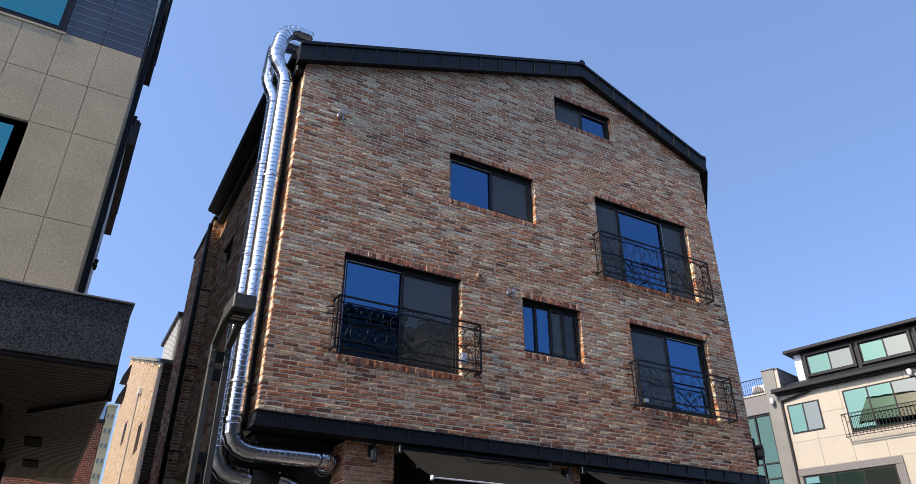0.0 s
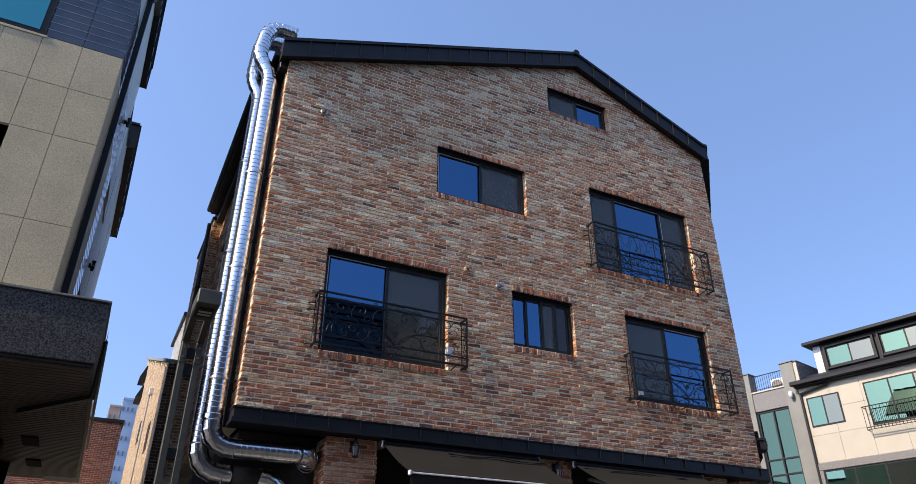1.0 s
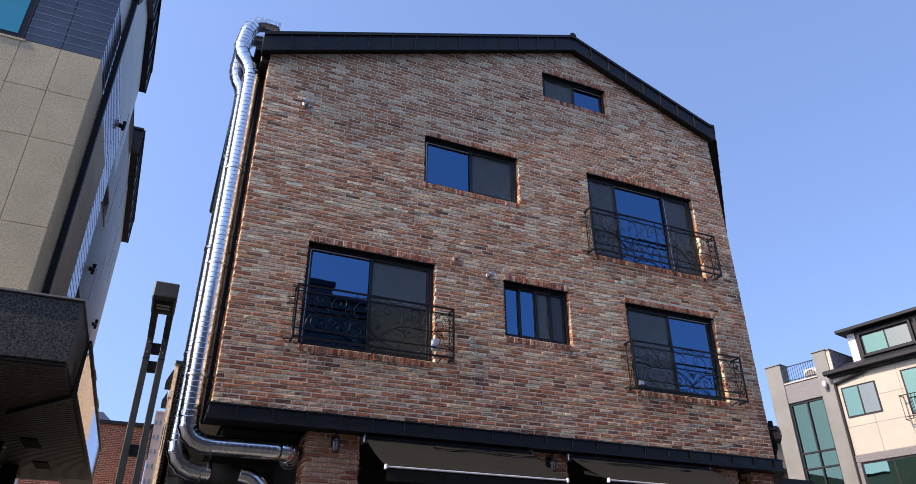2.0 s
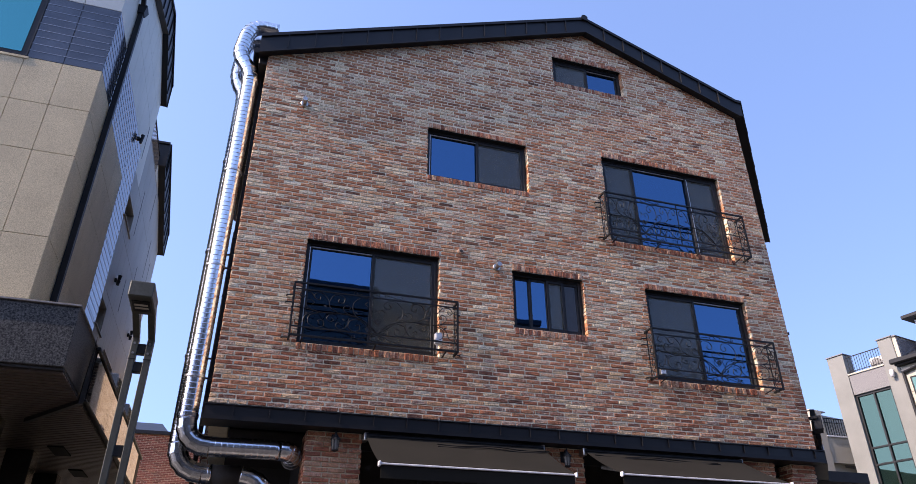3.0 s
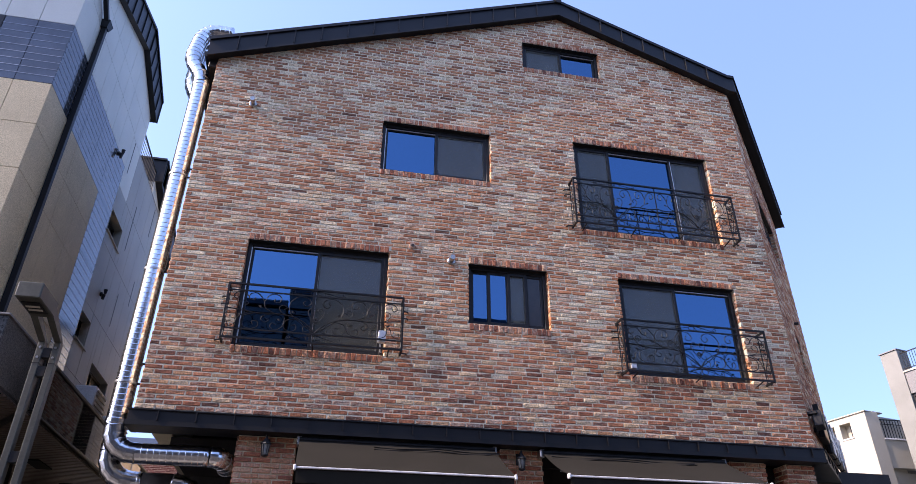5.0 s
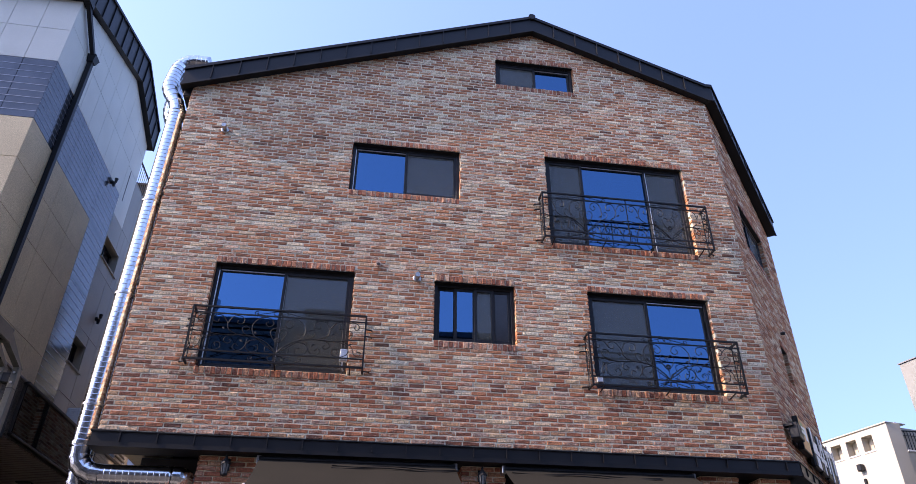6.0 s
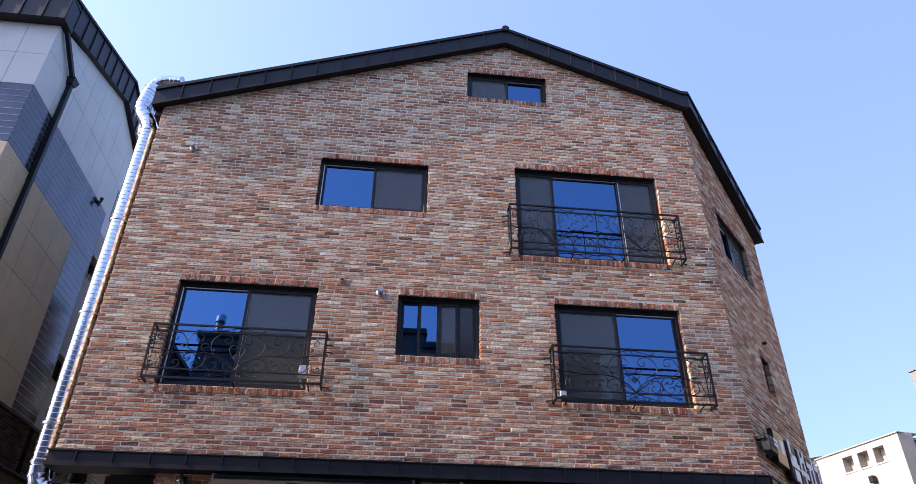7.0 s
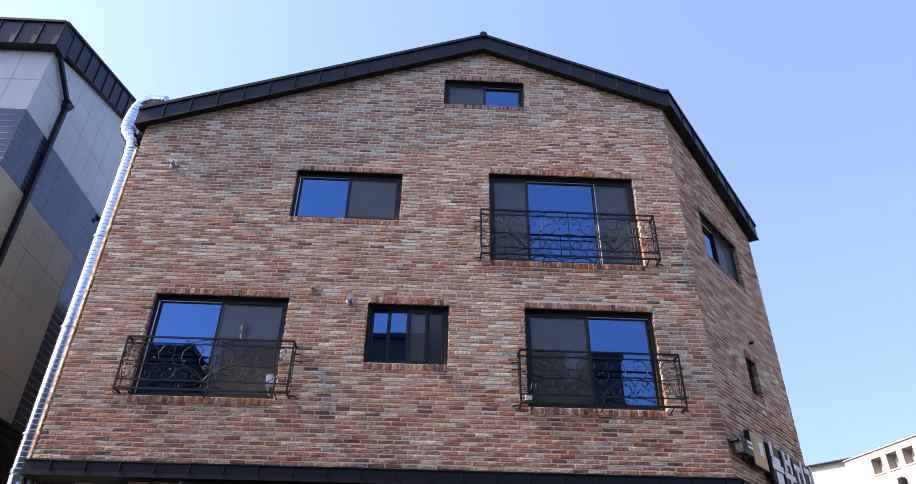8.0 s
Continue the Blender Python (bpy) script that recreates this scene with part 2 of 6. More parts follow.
# ---- mesh tools ----
class Shape:
    """Gathers vertices and faces."""

    def __init__(self):
        self.v, self.f = [], []

    def add(self, verts, faces):
        k = len(self.v)
        self.v += [tuple(p) for p in verts]
        self.f += [tuple(i + k for i in q) for q in faces]
        return self

    def hexa(self, b, t):
        """Solid between the quad b and the quad t (both in the same turning sense)."""
        return self.add(list(b) + list(t), [(3, 2, 1, 0), (4, 5, 6, 7), (0, 1, 5, 4), (1, 2, 6, 5), (2, 3, 7, 6), (3, 0, 4, 7)])

    def box(self, x0, x1, y0, y1, z0, z1, c=0.0):
        """Box with edges taken off by c."""
        x0, x1, y0, y1, z0, z1 = min(x0, x1), max(x0, x1), min(y0, y1), max(y0, y1), min(z0, z1), max(z0, z1)
        c = min(c, (x1 - x0) * 0.3, (y1 - y0) * 0.3, (z1 - z0) * 0.3)
        if c <= 0:
            return self.hexa([(x0, y0, z0), (x1, y0, z0), (x1, y1, z0), (x0, y1, z0)], [(x0, y0, z1), (x1, y0, z1), (x1, y1, z1), (x0, y1, z1)])
        v, idx = [], {}
        for i, x in enumerate((x0, x1)):
            for j, y in enumerate((y0, y1)):
                for k, z in enumerate((z0, z1)):
                    sx, sy, sz = (1 - 2 * i) * c, (1 - 2 * j) * c, (1 - 2 * k) * c
                    idx[i, j, k] = len(v)
                    v += [(x, y + sy, z + sz), (x + sx, y, z + sz), (x + sx, y + sy, z)]
        g = lambda i, j, k, q: idx[i, j, k] + q
        f = []
        for i in (0, 1):
            q = [g(i, 0, 0, 0), g(i, 1, 0, 0), g(i, 1, 1, 0), g(i, 0, 1, 0)]
            f.append(tuple(q if i else q[::-1]))
            q = [g(0, i, 0, 1), g(0, i, 1, 1), g(1, i, 1, 1), g(1, i, 0, 1)]
            f.append(tuple(q if i else q[::-1]))
            q = [g(0, 0, i, 2), g(1, 0, i, 2), g(1, 1, i, 2), g(0, 1, i, 2)]
            f.append(tuple(q if i else q[::-1]))
        for i in (0, 1):
            for j in (0, 1):
                f.append((g(i, j, 0, 0), g(i, j, 1, 0), g(i, j, 1, 1), g(i, j, 0, 1)) if (i == j) else (g(i, j, 0, 1), g(i, j, 1, 1), g(i, j, 1, 0), g(i, j, 0, 0)))
                f.append((g(i, 0, j, 2), g(i, 1, j, 2), g(i, 1, j, 0), g(i, 0, j, 0)) if (i == j) else (g(i, 0, j, 0), g(i, 1, j, 0), g(i, 1, j, 2), g(i, 0, j, 2)))
                f.append((g(0, i, j, 1), g(1, i, j, 1), g(1, i, j, 2), g(0, i, j, 2)) if (i == j) else (g(0, i, j, 2), g(1, i, j, 2), g(1, i, j, 1), g(0, i, j, 1)))
        for i in (0, 1):
            for j in (0, 1):
                for k in (0, 1):
                    f.append((g(i, j, k, 0), g(i, j, k, 1), g(i, j, k, 2)))
        return self.add(v, f)

    def tube(self, pts, r, n=10, caps=True, close=False):
        """Round bar along pts; r is one radius or one for each point."""
        pts = [Vector(p) for p in pts]
        rs = r if isinstance(r, (list, tuple)) else [r] * len(pts)
        k, prev = len(self.v), None
        for i, p in enumerate(pts):
            d = (pts[min(i + 1, len(pts) - 1)] - pts[max(i - 1, 0)]).normalized()
            if i and i < len(pts) - 1:
                d1, d2 = (p - pts[i - 1]).normalized(), (pts[i + 1] - p).normalized()
                d = (d1 + d2).normalized() if (d1 + d2).length > 1e-6 else d1
            if prev is None:
                u = d.orthogonal().normalized()
            else:
                u = prev - d * prev.dot(d)
                u = u.normalized() if u.length > 1e-6 else d.orthogonal().normalized()
            prev = u
            w = d.cross(u)
            for j in range(n):
                a = 2 * math.pi * j / n
                self.v.append(tuple(p + (u * math.cos(a) + w * math.sin(a)) * rs[i]))
        m = len(pts)
        for i in range(m - 1):
            for j in range(n):
                a, b = k + i * n + j, k + i * n + (j + 1) % n
                self.f.append((a, b, b + n, a + n))
        if caps:
            self.f.append(tuple(k + j for j in range(n))[::-1])
            self.f.append(tuple(k + (m - 1) * n + j for j in range(n)))
        return self

    def flat_bar(self, pts, w, h, up=(0, 0, 1)):
        """Rectangular bar along pts, w wide sideways and h along up."""
        pts, up = [Vector(p) for p in pts], Vector(up)
        k = len(self.v)
        for i, p in enumerate(pts):
            d = (pts[min(i + 1, len(pts) - 1)] - pts[max(i - 1, 0)]).normalized()
            s = d.cross(up).normalized()
            u = s.cross(d).normalized()
            for a, b in ((-1, -1), (1, -1), (1, 1), (-1, 1)):
                self.v.append(tuple(p + s * (a * w / 2) + u * (b * h / 2)))
        for i in range(len(pts) - 1):
            for j in range(4):
                a, b = k + i * 4 + j, k + i * 4 + (j + 1) % 4
                self.f.append((a, b, b + 4, a + 4))
        self.f.append((k + 3, k + 2, k + 1, k))
        q = k + 4 * (len(pts) - 1)
        self.f.append((q, q + 1, q + 2, q + 3))
        return self

    def lathe(self, prof, at, n=16, axis="z"):
        """Turned form: prof holds (radius, height) rows."""
        k = len(self.v)
        for r, hgt in prof:
            for j in range(n):
                a = 2 * math.pi * j / n
                c, s = r * math.cos(a), r * math.sin(a)
                p = {"z": (c, s, hgt), "y": (c, hgt, s), "x": (hgt, c, s)}[axis]
                self.v.append((at[0] + p[0], at[1] + p[1], at[2] + p[2]))
        for i in range(len(prof) - 1):
            for j in range(n):
                a, b = k + i * n + j, k + i * n + (j + 1) % n
                self.f.append((a, b, b + n, a + n))
        self.f.append(tuple(k + j for j in range(n))[::-1])
        self.f.append(tuple(k + (len(prof) - 1) * n + j for j in range(n)))
        return self

    def moved(self, m):
        self.v = [tuple(m @ Vector(p)) for p in self.v]
        return self

    def mesh(self, name, mat, smooth=False):
        me = bpy.data.meshes.new(name)
        me.from_pydata(self.v, [], self.f)
        me.materials.append(mat)
        if smooth:
            me.polygons.foreach_set("use_smooth", [True] * len(me.polygons))
        me.validate()
        return me


def fix_normals(me):
    bm = bmesh.new()
    bm.from_mesh(me)
    bmesh.ops.recalc_face_normals(bm, faces=bm.faces)
    bm.to_mesh(me)
    bm.free()


def part(name, shape, mat, parent=None, label="", smooth=False, recalc=True):
    me = shape.mesh(name, mat, smooth)
    if recalc:
        fix_normals(me)
    ob = new(name, me)
    if parent is not None:
        ob.parent = parent
        ob.matrix_parent_inverse = parent.matrix_world.inverted()
    if label:
        ob["label"] = label
    return ob


def thing(name, label, category, at=(0, 0, 0), group="", kind=""):
    ob = new(name)
    ob.empty_display_size = 0.2
    ob.matrix_world = Matrix.Translation(at)
    return tagged(ob, label, category, group, kind)


# ---- plan of the brick house ----
WALL_Y, XL, XR = 9.2, 1.90, 11.794
Z0 = 4.11                      # foot of the upper brickwork, on the metal ledge
APEX_X, SLOPE = 8.22, 0.390
COURSE, PITCH, JOINT = 0.0677, 0.243, 0.018
CH_LEN = 3.76                  # the splayed corner wall
CH_C, CH_S = math.cos(radians(46.5)), math.sin(radians(46.5))
BACK_Y = 18.4


def roof_top(x):
    return 13.06 - (0.381 if x < APEX_X else SLOPE) * abs(x - APEX_X)


def wall_top(x):
    return roof_top(x) - 0.27


def splay_roof(u):
    """Roof edge along the splayed wall, a little steeper than the gable."""
    return roof_top(XR) - 0.318 * u


#        x0     x1     z0     z1
OPENINGS = {
    "w1": (2.94, 5.06, 5.07, 6.765),
    "w2": (4.83, 6.735, 8.355, 9.385),
    "w3": (8.32, 10.97, 7.62, 9.487),
    "w4": (6.34, 7.64, 5.695, 6.720),
    "w5": (8.87, 10.97, 5.07, 6.730),
    "w6": (7.45, 9.04, 11.18, 11.85),
}


def front(u, d, z):
    return (u, WALL_Y - d, z)


def splay(u, d, z):
    return (XR + u * CH_C + d * CH_S, WALL_Y + u * CH_S - d * CH_C, z)


def left_side(u, d, z):
    """u runs back from the front left corner."""
    return (XL - d, WALL_Y + u, z)


def wall_core(sh, place, u0, u1, z0, top, holes, d0, d1, extra=()):
    """Solid wall between depths d0 (outer) and d1 (inner) with openings cut through."""
    us = sorted({u0, u1, *extra, *(h[0] for h in holes), *(h[1] for h in holes)})
    us = [u for u in us if u0 <= u <= u1]
    for a, b in zip(us, us[1:]):
        zs = [(z0, None)]
        cut = sorted((h[2], h[3]) for h in holes if h[0] <= a + 1e-6 and h[1] >= b - 1e-6)
        lo = z0
        spans = []
        for c0, c1 in cut:
            spans.append((lo, lo, c0, c0))
            lo = c1
        spans.append((lo, lo, top(a), top(b)))
        for p, q, r, s in spans:
            sh.hexa([place(a, d0, p), place(b, d0, q), place(b, d1, q), place(a, d1, p)],
                    [place(a, d0, r), place(b, d0, s), place(b, d1, s), place(a, d1, r)])
    return sh


def brick_verts(a, b, z0, z1, place, rng, deep=0.13, proud=None):
    """One hand-made brick: a six-cornered outline with uneven, softened edges."""
    pr = rng.uniform(0.003, 0.009) if proud is None else proud
    m = (a + b) / 2 + rng.uniform(-0.25, 0.25) * (b - a)
    j = lambda s: rng.uniform(-s, s)
    out = [(a, z0), (m, z0), (b, z0), (b, z1), (m, z1), (a, z1)]
    out = [(u + j(0.004), z + j(0.004)) for u, z in out]
    cu, cz = (a + b) / 2, (z0 + z1) / 2
    ins = [(u + math.copysign(0.005, cu - u) * (0 if i in (1, 4) else 1), z + math.copysign(0.005, cz - z)) for i, (u, z) in enumerate(out)]
    v = [place(u, -deep, z) for u, z in out] + [place(u, pr - 0.005 + j(0.001), z) for u, z in out] + [place(u, pr + j(0.002), z) for u, z in ins]
    return v


BRICK_FACES = [(i, (i + 1) % 6, 6 + (i + 1) % 6, 6 + i) for i in range(6)] + [(6 + i, 6 + (i + 1) % 6, 12 + (i + 1) % 6, 12 + i) for i in range(6)] + [(12, 13, 16, 17), (13, 14, 15, 16)]


def bricks(place, u0, u1, z0, top, holes, rng, shape, singles=None, single_courses=0, deep=0.13, edge=None, low=None, low_courses=0):
    """Running bond from u0 to u1, with brick-on-edge rows over and under each hole."""
    blocked = []
    for a, b, c, d in holes:
        blocked.append((a, b, c - 0.112, d + 0.112))
        for z_low in (c - 0.107, d + 0.004):
            n = max(2, round((b - a) / 0.0757))
            w = (b - a) / n
            for i in range(n):
                (shape if edge is None else edge).add(brick_verts(a + i * w + 0.005, a + (i + 1) * w - 0.005, z_low, z_low + 0.101, place, rng, deep, rng.uniform(0.006, 0.016)), BRICK_FACES)
    k = 0
    while True:
        zb, zt = z0 + k * COURSE, z0 + (k + 1) * COURSE - JOINT
        if zb > max(top(u0), top(u1), top((u0 + u1) / 2), top(min(max(APEX_X, u0), u1))):
            break
        u = u0 - (PITCH / 2 if k % 2 else 0) + (rng.uniform(-0.02, 0.02) if k else 0)
        while u < u1:
            w = PITCH + rng.uniform(-0.012, 0.012)
            a, b = max(u, u0), min(u + w - JOINT, u1)
            u += w
            if b - a < 0.03:
                continue
            if top((a + b) / 2) < zb:
                continue
            pieces = [(a, b, zb, zt)]
            for ba, bb, bc, bd in blocked:
                nxt = []
                for (p, q, r, s) in pieces:
                    if q <= ba or p >= bb or s <= bc or r >= bd:
                        nxt.append((p, q, r, s))
                        continue
                    if r >= bc - 0.03 and s <= bd + 0.03:
                        if p < ba - 0.025:
                            nxt.append((p, ba - 0.002, r, s))
                        if q > bb + 0.025:
                            nxt.append((bb + 0.002, q, r, s))
                        continue
                    if r < bc:
                        nxt.append((p, q, r, bc - 0.004))
                    elif s > bd:
                        nxt.append((p, q, bd + 0.004, s))
                pieces = nxt
            for (p, q, r, s) in pieces:
                if s - r < 0.015:
                    continue
                if singles is not None and k < single_courses and abs((q - p) - (PITCH - JOINT)) < 0.014 and len(pieces) == 1:
                    singles.append(((p + q) / 2, (r + s) / 2, q - p))
                    continue
                (low if low is not None and k < low_courses + rng.randint(-2, 2) else shape).add(brick_verts(p, q, r, s, place, rng, deep), BRICK_FACES)
        k += 1


# ---- ground ----
ground = part("ground", Shape().box(-400, 400, -400, 400, -0.3, 0.0), ASPHALT)
tagged(ground, "grey asphalt street surface reaching to the horizon", "ground", kind="structure")
pav = part("pavement", Shape().box(-14, 30, 7.6, 9.0, 0.004, 0.15, 0.02), CONCRETE)
tagged(pav, "grey concrete pavement with a kerb along the shops", "pavement", kind="structure")

# ---- brick house: walls ----
rng = random.Random(11)
holes = list(OPENINGS.values())
wider = lambda hs: [(a - 0.014, b + 0.014, c, d) for a, b, c, d in hs]   # brick ends stand proud in the reveals
wf = part("wall_front", wall_core(Shape(), front, XL + 0.01, XR, Z0, wall_top, wider(holes), -0.002, -0.28, (APEX_X,)), MORTAR)
tagged(wf, "gabled wall of old red and lime-washed brick", "brick wall", kind="structure")
CH_HOLES = [(0.88, 2.69, 8.31, 9.33), (1.71, 2.21, 5.88, 6.58)]
wc = part("wall_splay", wall_core(Shape(), splay, 0.0, CH_LEN, Z0, lambda u: splay_roof(u) - 0.27, wider(CH_HOLES), -0.002, -0.28), MORTAR)
tagged(wc, "splayed corner wall of old red brick in shade", "brick wall", kind="structure")
SIDE_LEN = 6.3
WIN_SIDE = [(4.3, 5.3, 8.3, 8.9)]
wl = part("wall_left", wall_core(Shape(), left_side, 0.02, SIDE_LEN, Z0, lambda u: wall_top(XL), WIN_SIDE, -0.003, -0.28), MORTAR)
tagged(wl, "side wall of old red brick shaded by the next house", "brick wall", kind="structure")
rear_side = lambda u, d, z: (1.70 - d, 15.5 + u, z)
ww = part("wall_rear_wing", Shape().box(1.708, 2.4, 15.5, 17.9, 3.0, 10.2), MORTAR)
tagged(ww, "rear wing wall of old red brick in deep shade", "brick wall", kind="structure")
part("coping", Shape().box(1.66, 2.44, 15.46, 17.95, 10.204, 10.27, 0.006), SHEET, ww)
ex, ey = XR + CH_LEN * CH_C, WALL_Y + CH_LEN * CH_S
wr = part("wall_right", Shape().box(ex - 0.28, ex, ey, BACK_Y, 0, splay_roof(CH_LEN) - 0.3), MORTAR)
tagged(wr, "plain far side wall of the brick house", "brick wall", kind="structure")
wb = part("wall_back", Shape().box(XL, ex, BACK_Y, BACK_Y + 0.28, 0, 10.0), MORTAR)
tagged(wb, "plain back wall of the brick house", "brick wall", kind="structure")
fl = part("floor_slab", Shape().box(XL + 0.3, ex - 0.3, WALL_Y + 1.2, BACK_Y, 3.86, 4.05), DARK_AND_GLOOM)
tagged(fl, "underside of the first floor slab with shade in its colour", "floor", kind="structure")
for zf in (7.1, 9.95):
    f2 = part("floor_slab", Shape().box(XL + 0.3, XR - 0.1, WALL_Y + 0.4, BACK_Y, zf - 0.15, zf + 0.05), DARK_AND_GLOOM)
    tagged(f2, "inner floor slab between two storeys with shade in its colour", "floor", kind="structure")
inner = part("wall_inner", Shape().box(XL + 0.3, ex - 0.3, WALL_Y + 3.0, WALL_Y + 3.1, 4.06, 10.0), DARK_AND_GLOOM)
tagged(inner, "partition wall inside the rooms with dimness in its colour", "wall", kind="structure")

# ---- window units ----
def window_unit(name, label, place, hole, sashes, parent=None):
    """sashes: rows of (from, to, kind, depth) as shares of the width; kind g glass, s insect mesh."""
    x0, x1, z0, z1 = hole
    w = thing(name, label, "window", place((x0 + x1) / 2, -0.1, z0), kind="structure")

    def bar(a, b, c, d, f, r):
        sh = Shape()
        sh.box(a, b, f, r, c, d, 0.004)
        sh.v = [place(u, 0.035 - dd, z) for u, dd, z in sh.v]
        return sh
    fr = Shape()
    t = 0.055
    for a, b, c, d in ((x0, x0 + t, z0, z1), (x1 - t, x1, z0, z1), (x0 + t, x1 - t, z0, z0 + t), (x0 + t, x1 - t, z1 - t, z1)):
        s = bar(a, b, c, d, 0.115, 0.22)
        fr.add(s.v, s.f)
    part("frame", fr, FRAME, w)
    iw = x1 - x0 - 2 * t
    for a, b, kind, depth in sashes:
        u0, u1 = x0 + t + a * iw, x0 + t + b * iw
        c, d = z0 + t, z1 - t
        s = 0.045
        sf = Shape()
        for p, q, r, v in ((u0, u0 + s, c, d), (u1 - s, u1, c, d), (u0 + s, u1 - s, c, c + s), (u0 + s, u1 - s, d - s, d)):
            depth_in = depth + 0.03
            k = bar(p, q, r, v, depth_in, depth_in + 0.035)
            sf.add(k.v, k.f)
        sash = part("sash", sf, FRAME, w)
        pane = bar(u0 + s, u1 - s, c + s, d - s, depth + 0.044, depth + 0.05)
        if kind == "d":
            part("pane", pane, DARK_GLOSS, sash, "dark brown unlit pane")
        elif kind == "g":
            g = part("pane", pane, GLASS, sash, "blue reflective glass pane")
            g.visible_shadow = False
        else:
            part("insect_screen", pane, SCREEN, sash, "grey insect mesh")
            back = bar(u0 + s, u1 - s, c + s, d - s, depth + 0.07, depth + 0.076)
            g = part("pane", back, SCREEN_GLASS, sash, "plain glass pane behind the mesh")
            g.visible_shadow = False
    part("lintel", bar(x0 + 0.003, x1 - 0.003, z1 - 0.009, z1 - 0.002, 0.034, 0.112), FRAME, w, "black steel lintel plate")
    for a, b, kind, depth in sashes:
        if kind == "g" and b - a > 0.3:
            ua, ub = x0 + t + a * iw, x0 + t + b * iw
            part("track", bar(ua + 0.02, ub, z1 - t - 0.03, z1 - t - 0.012, depth + 0.012, depth + 0.028), BARE_ALU, w, "bare aluminium track edge")
            if a == 0 and place is front:
                part("track", bar(ua - 0.006, ua + 0.012, z0 + t, z1 - t - 0.034, depth - 0.012, depth + 0.02), BARE_ALU, w, "bare aluminium track edge")
            if b < 0.99:
                part("track", bar(ub - 0.022, ub - 0.004, z0 + t, z1 - t - 0.034, depth - 0.006, depth + 0.012) if a else bar(ub - 0.032, ub - 0.012, z0 + t, z1 - t - 0.034, depth + 0.006, depth + 0.024), BARE_ALU, w, "bare aluminium track edge")
    return w


WIN_LABEL = "dark-framed sliding window with blue glass and grey insect mesh"
window_unit("window_1", WIN_LABEL + " behind a scrolled rail", front, OPENINGS["w1"], [(0, 0.52, "g", 0.13), (0.49, 1, "s", 0.095)])
window_unit("window_2", WIN_LABEL, front, OPENINGS["w2"], [(0, 0.52, "g", 0.13), (0.49, 1, "s", 0.095)])
win3 = window_unit("window_3", "wide three-part window with blue glass between insect meshes", front, OPENINGS["w3"], [(0, 0.26, "s", 0.095), (0.24, 0.75, "g", 0.13), (0.73, 1, "s", 0.095)])
window_unit("window_4", "small sliding window half open with blue panes", front, OPENINGS["w4"], [(0, 0.26, "g", 0.14), (0.23, 0.52, "g", 0.115), (0.5, 0.77, "s", 0.095), (0.75, 1, "d", 0.115)])
window_unit("window_5", WIN_LABEL + " behind a scrolled rail", front, OPENINGS["w5"], [(0, 0.5, "s", 0.095), (0.47, 1, "g", 0.13)])
window_unit("window_6", "low wide attic window with dark frame under the gable", front, OPENINGS["w6"], [(0, 0.52, "s", 0.095), (0.49, 1, "g", 0.13)])
window_unit("window_7", "sliding window in the splayed wall with mesh", splay, CH_HOLES[0], [(0, 0.5, "g", 0.13), (0.47, 1, "s", 0.095)])
window_unit("window_8", "small narrow window in the splayed wall", splay, CH_HOLES[1], [(0, 1, "d", 0.1)])

window_unit("window_9", "small dark window in the shaded side wall", left_side, WIN_SIDE[0], [(0, 1, "s", 0.1)])
cur = Shape()
xs = np.linspace(9.0, 10.3, 53)
top = [(x, WALL_Y + 0.36 + 0.03 * math.sin(x * 42) + 0.01 * math.sin(x * 97)) for x in xs]
cur.add([(x, y, 7.66) for x, y in top] + [(x, y, 9.4) for x, y in top], [(i, i + 1, i + 54, i + 53) for i in range(52)])
cu = part("curtain", cur, CURTAIN, win3, "pale pleated curtain", smooth=True)
sol = cu.modifiers.new("thickness", "SOLIDIFY")
sol.thickness = 0.004

# ---- roof of the brick house ----
roof = thing("roof", "dark standing-seam metal roof with deep verge boards", "roof", (APEX_X, WALL_Y, 12.8), kind="structure")
VERGE_D, SPLAY_D, VERGE_H = 0.15, 0.19, 0.41
EAVE_L = 1.74


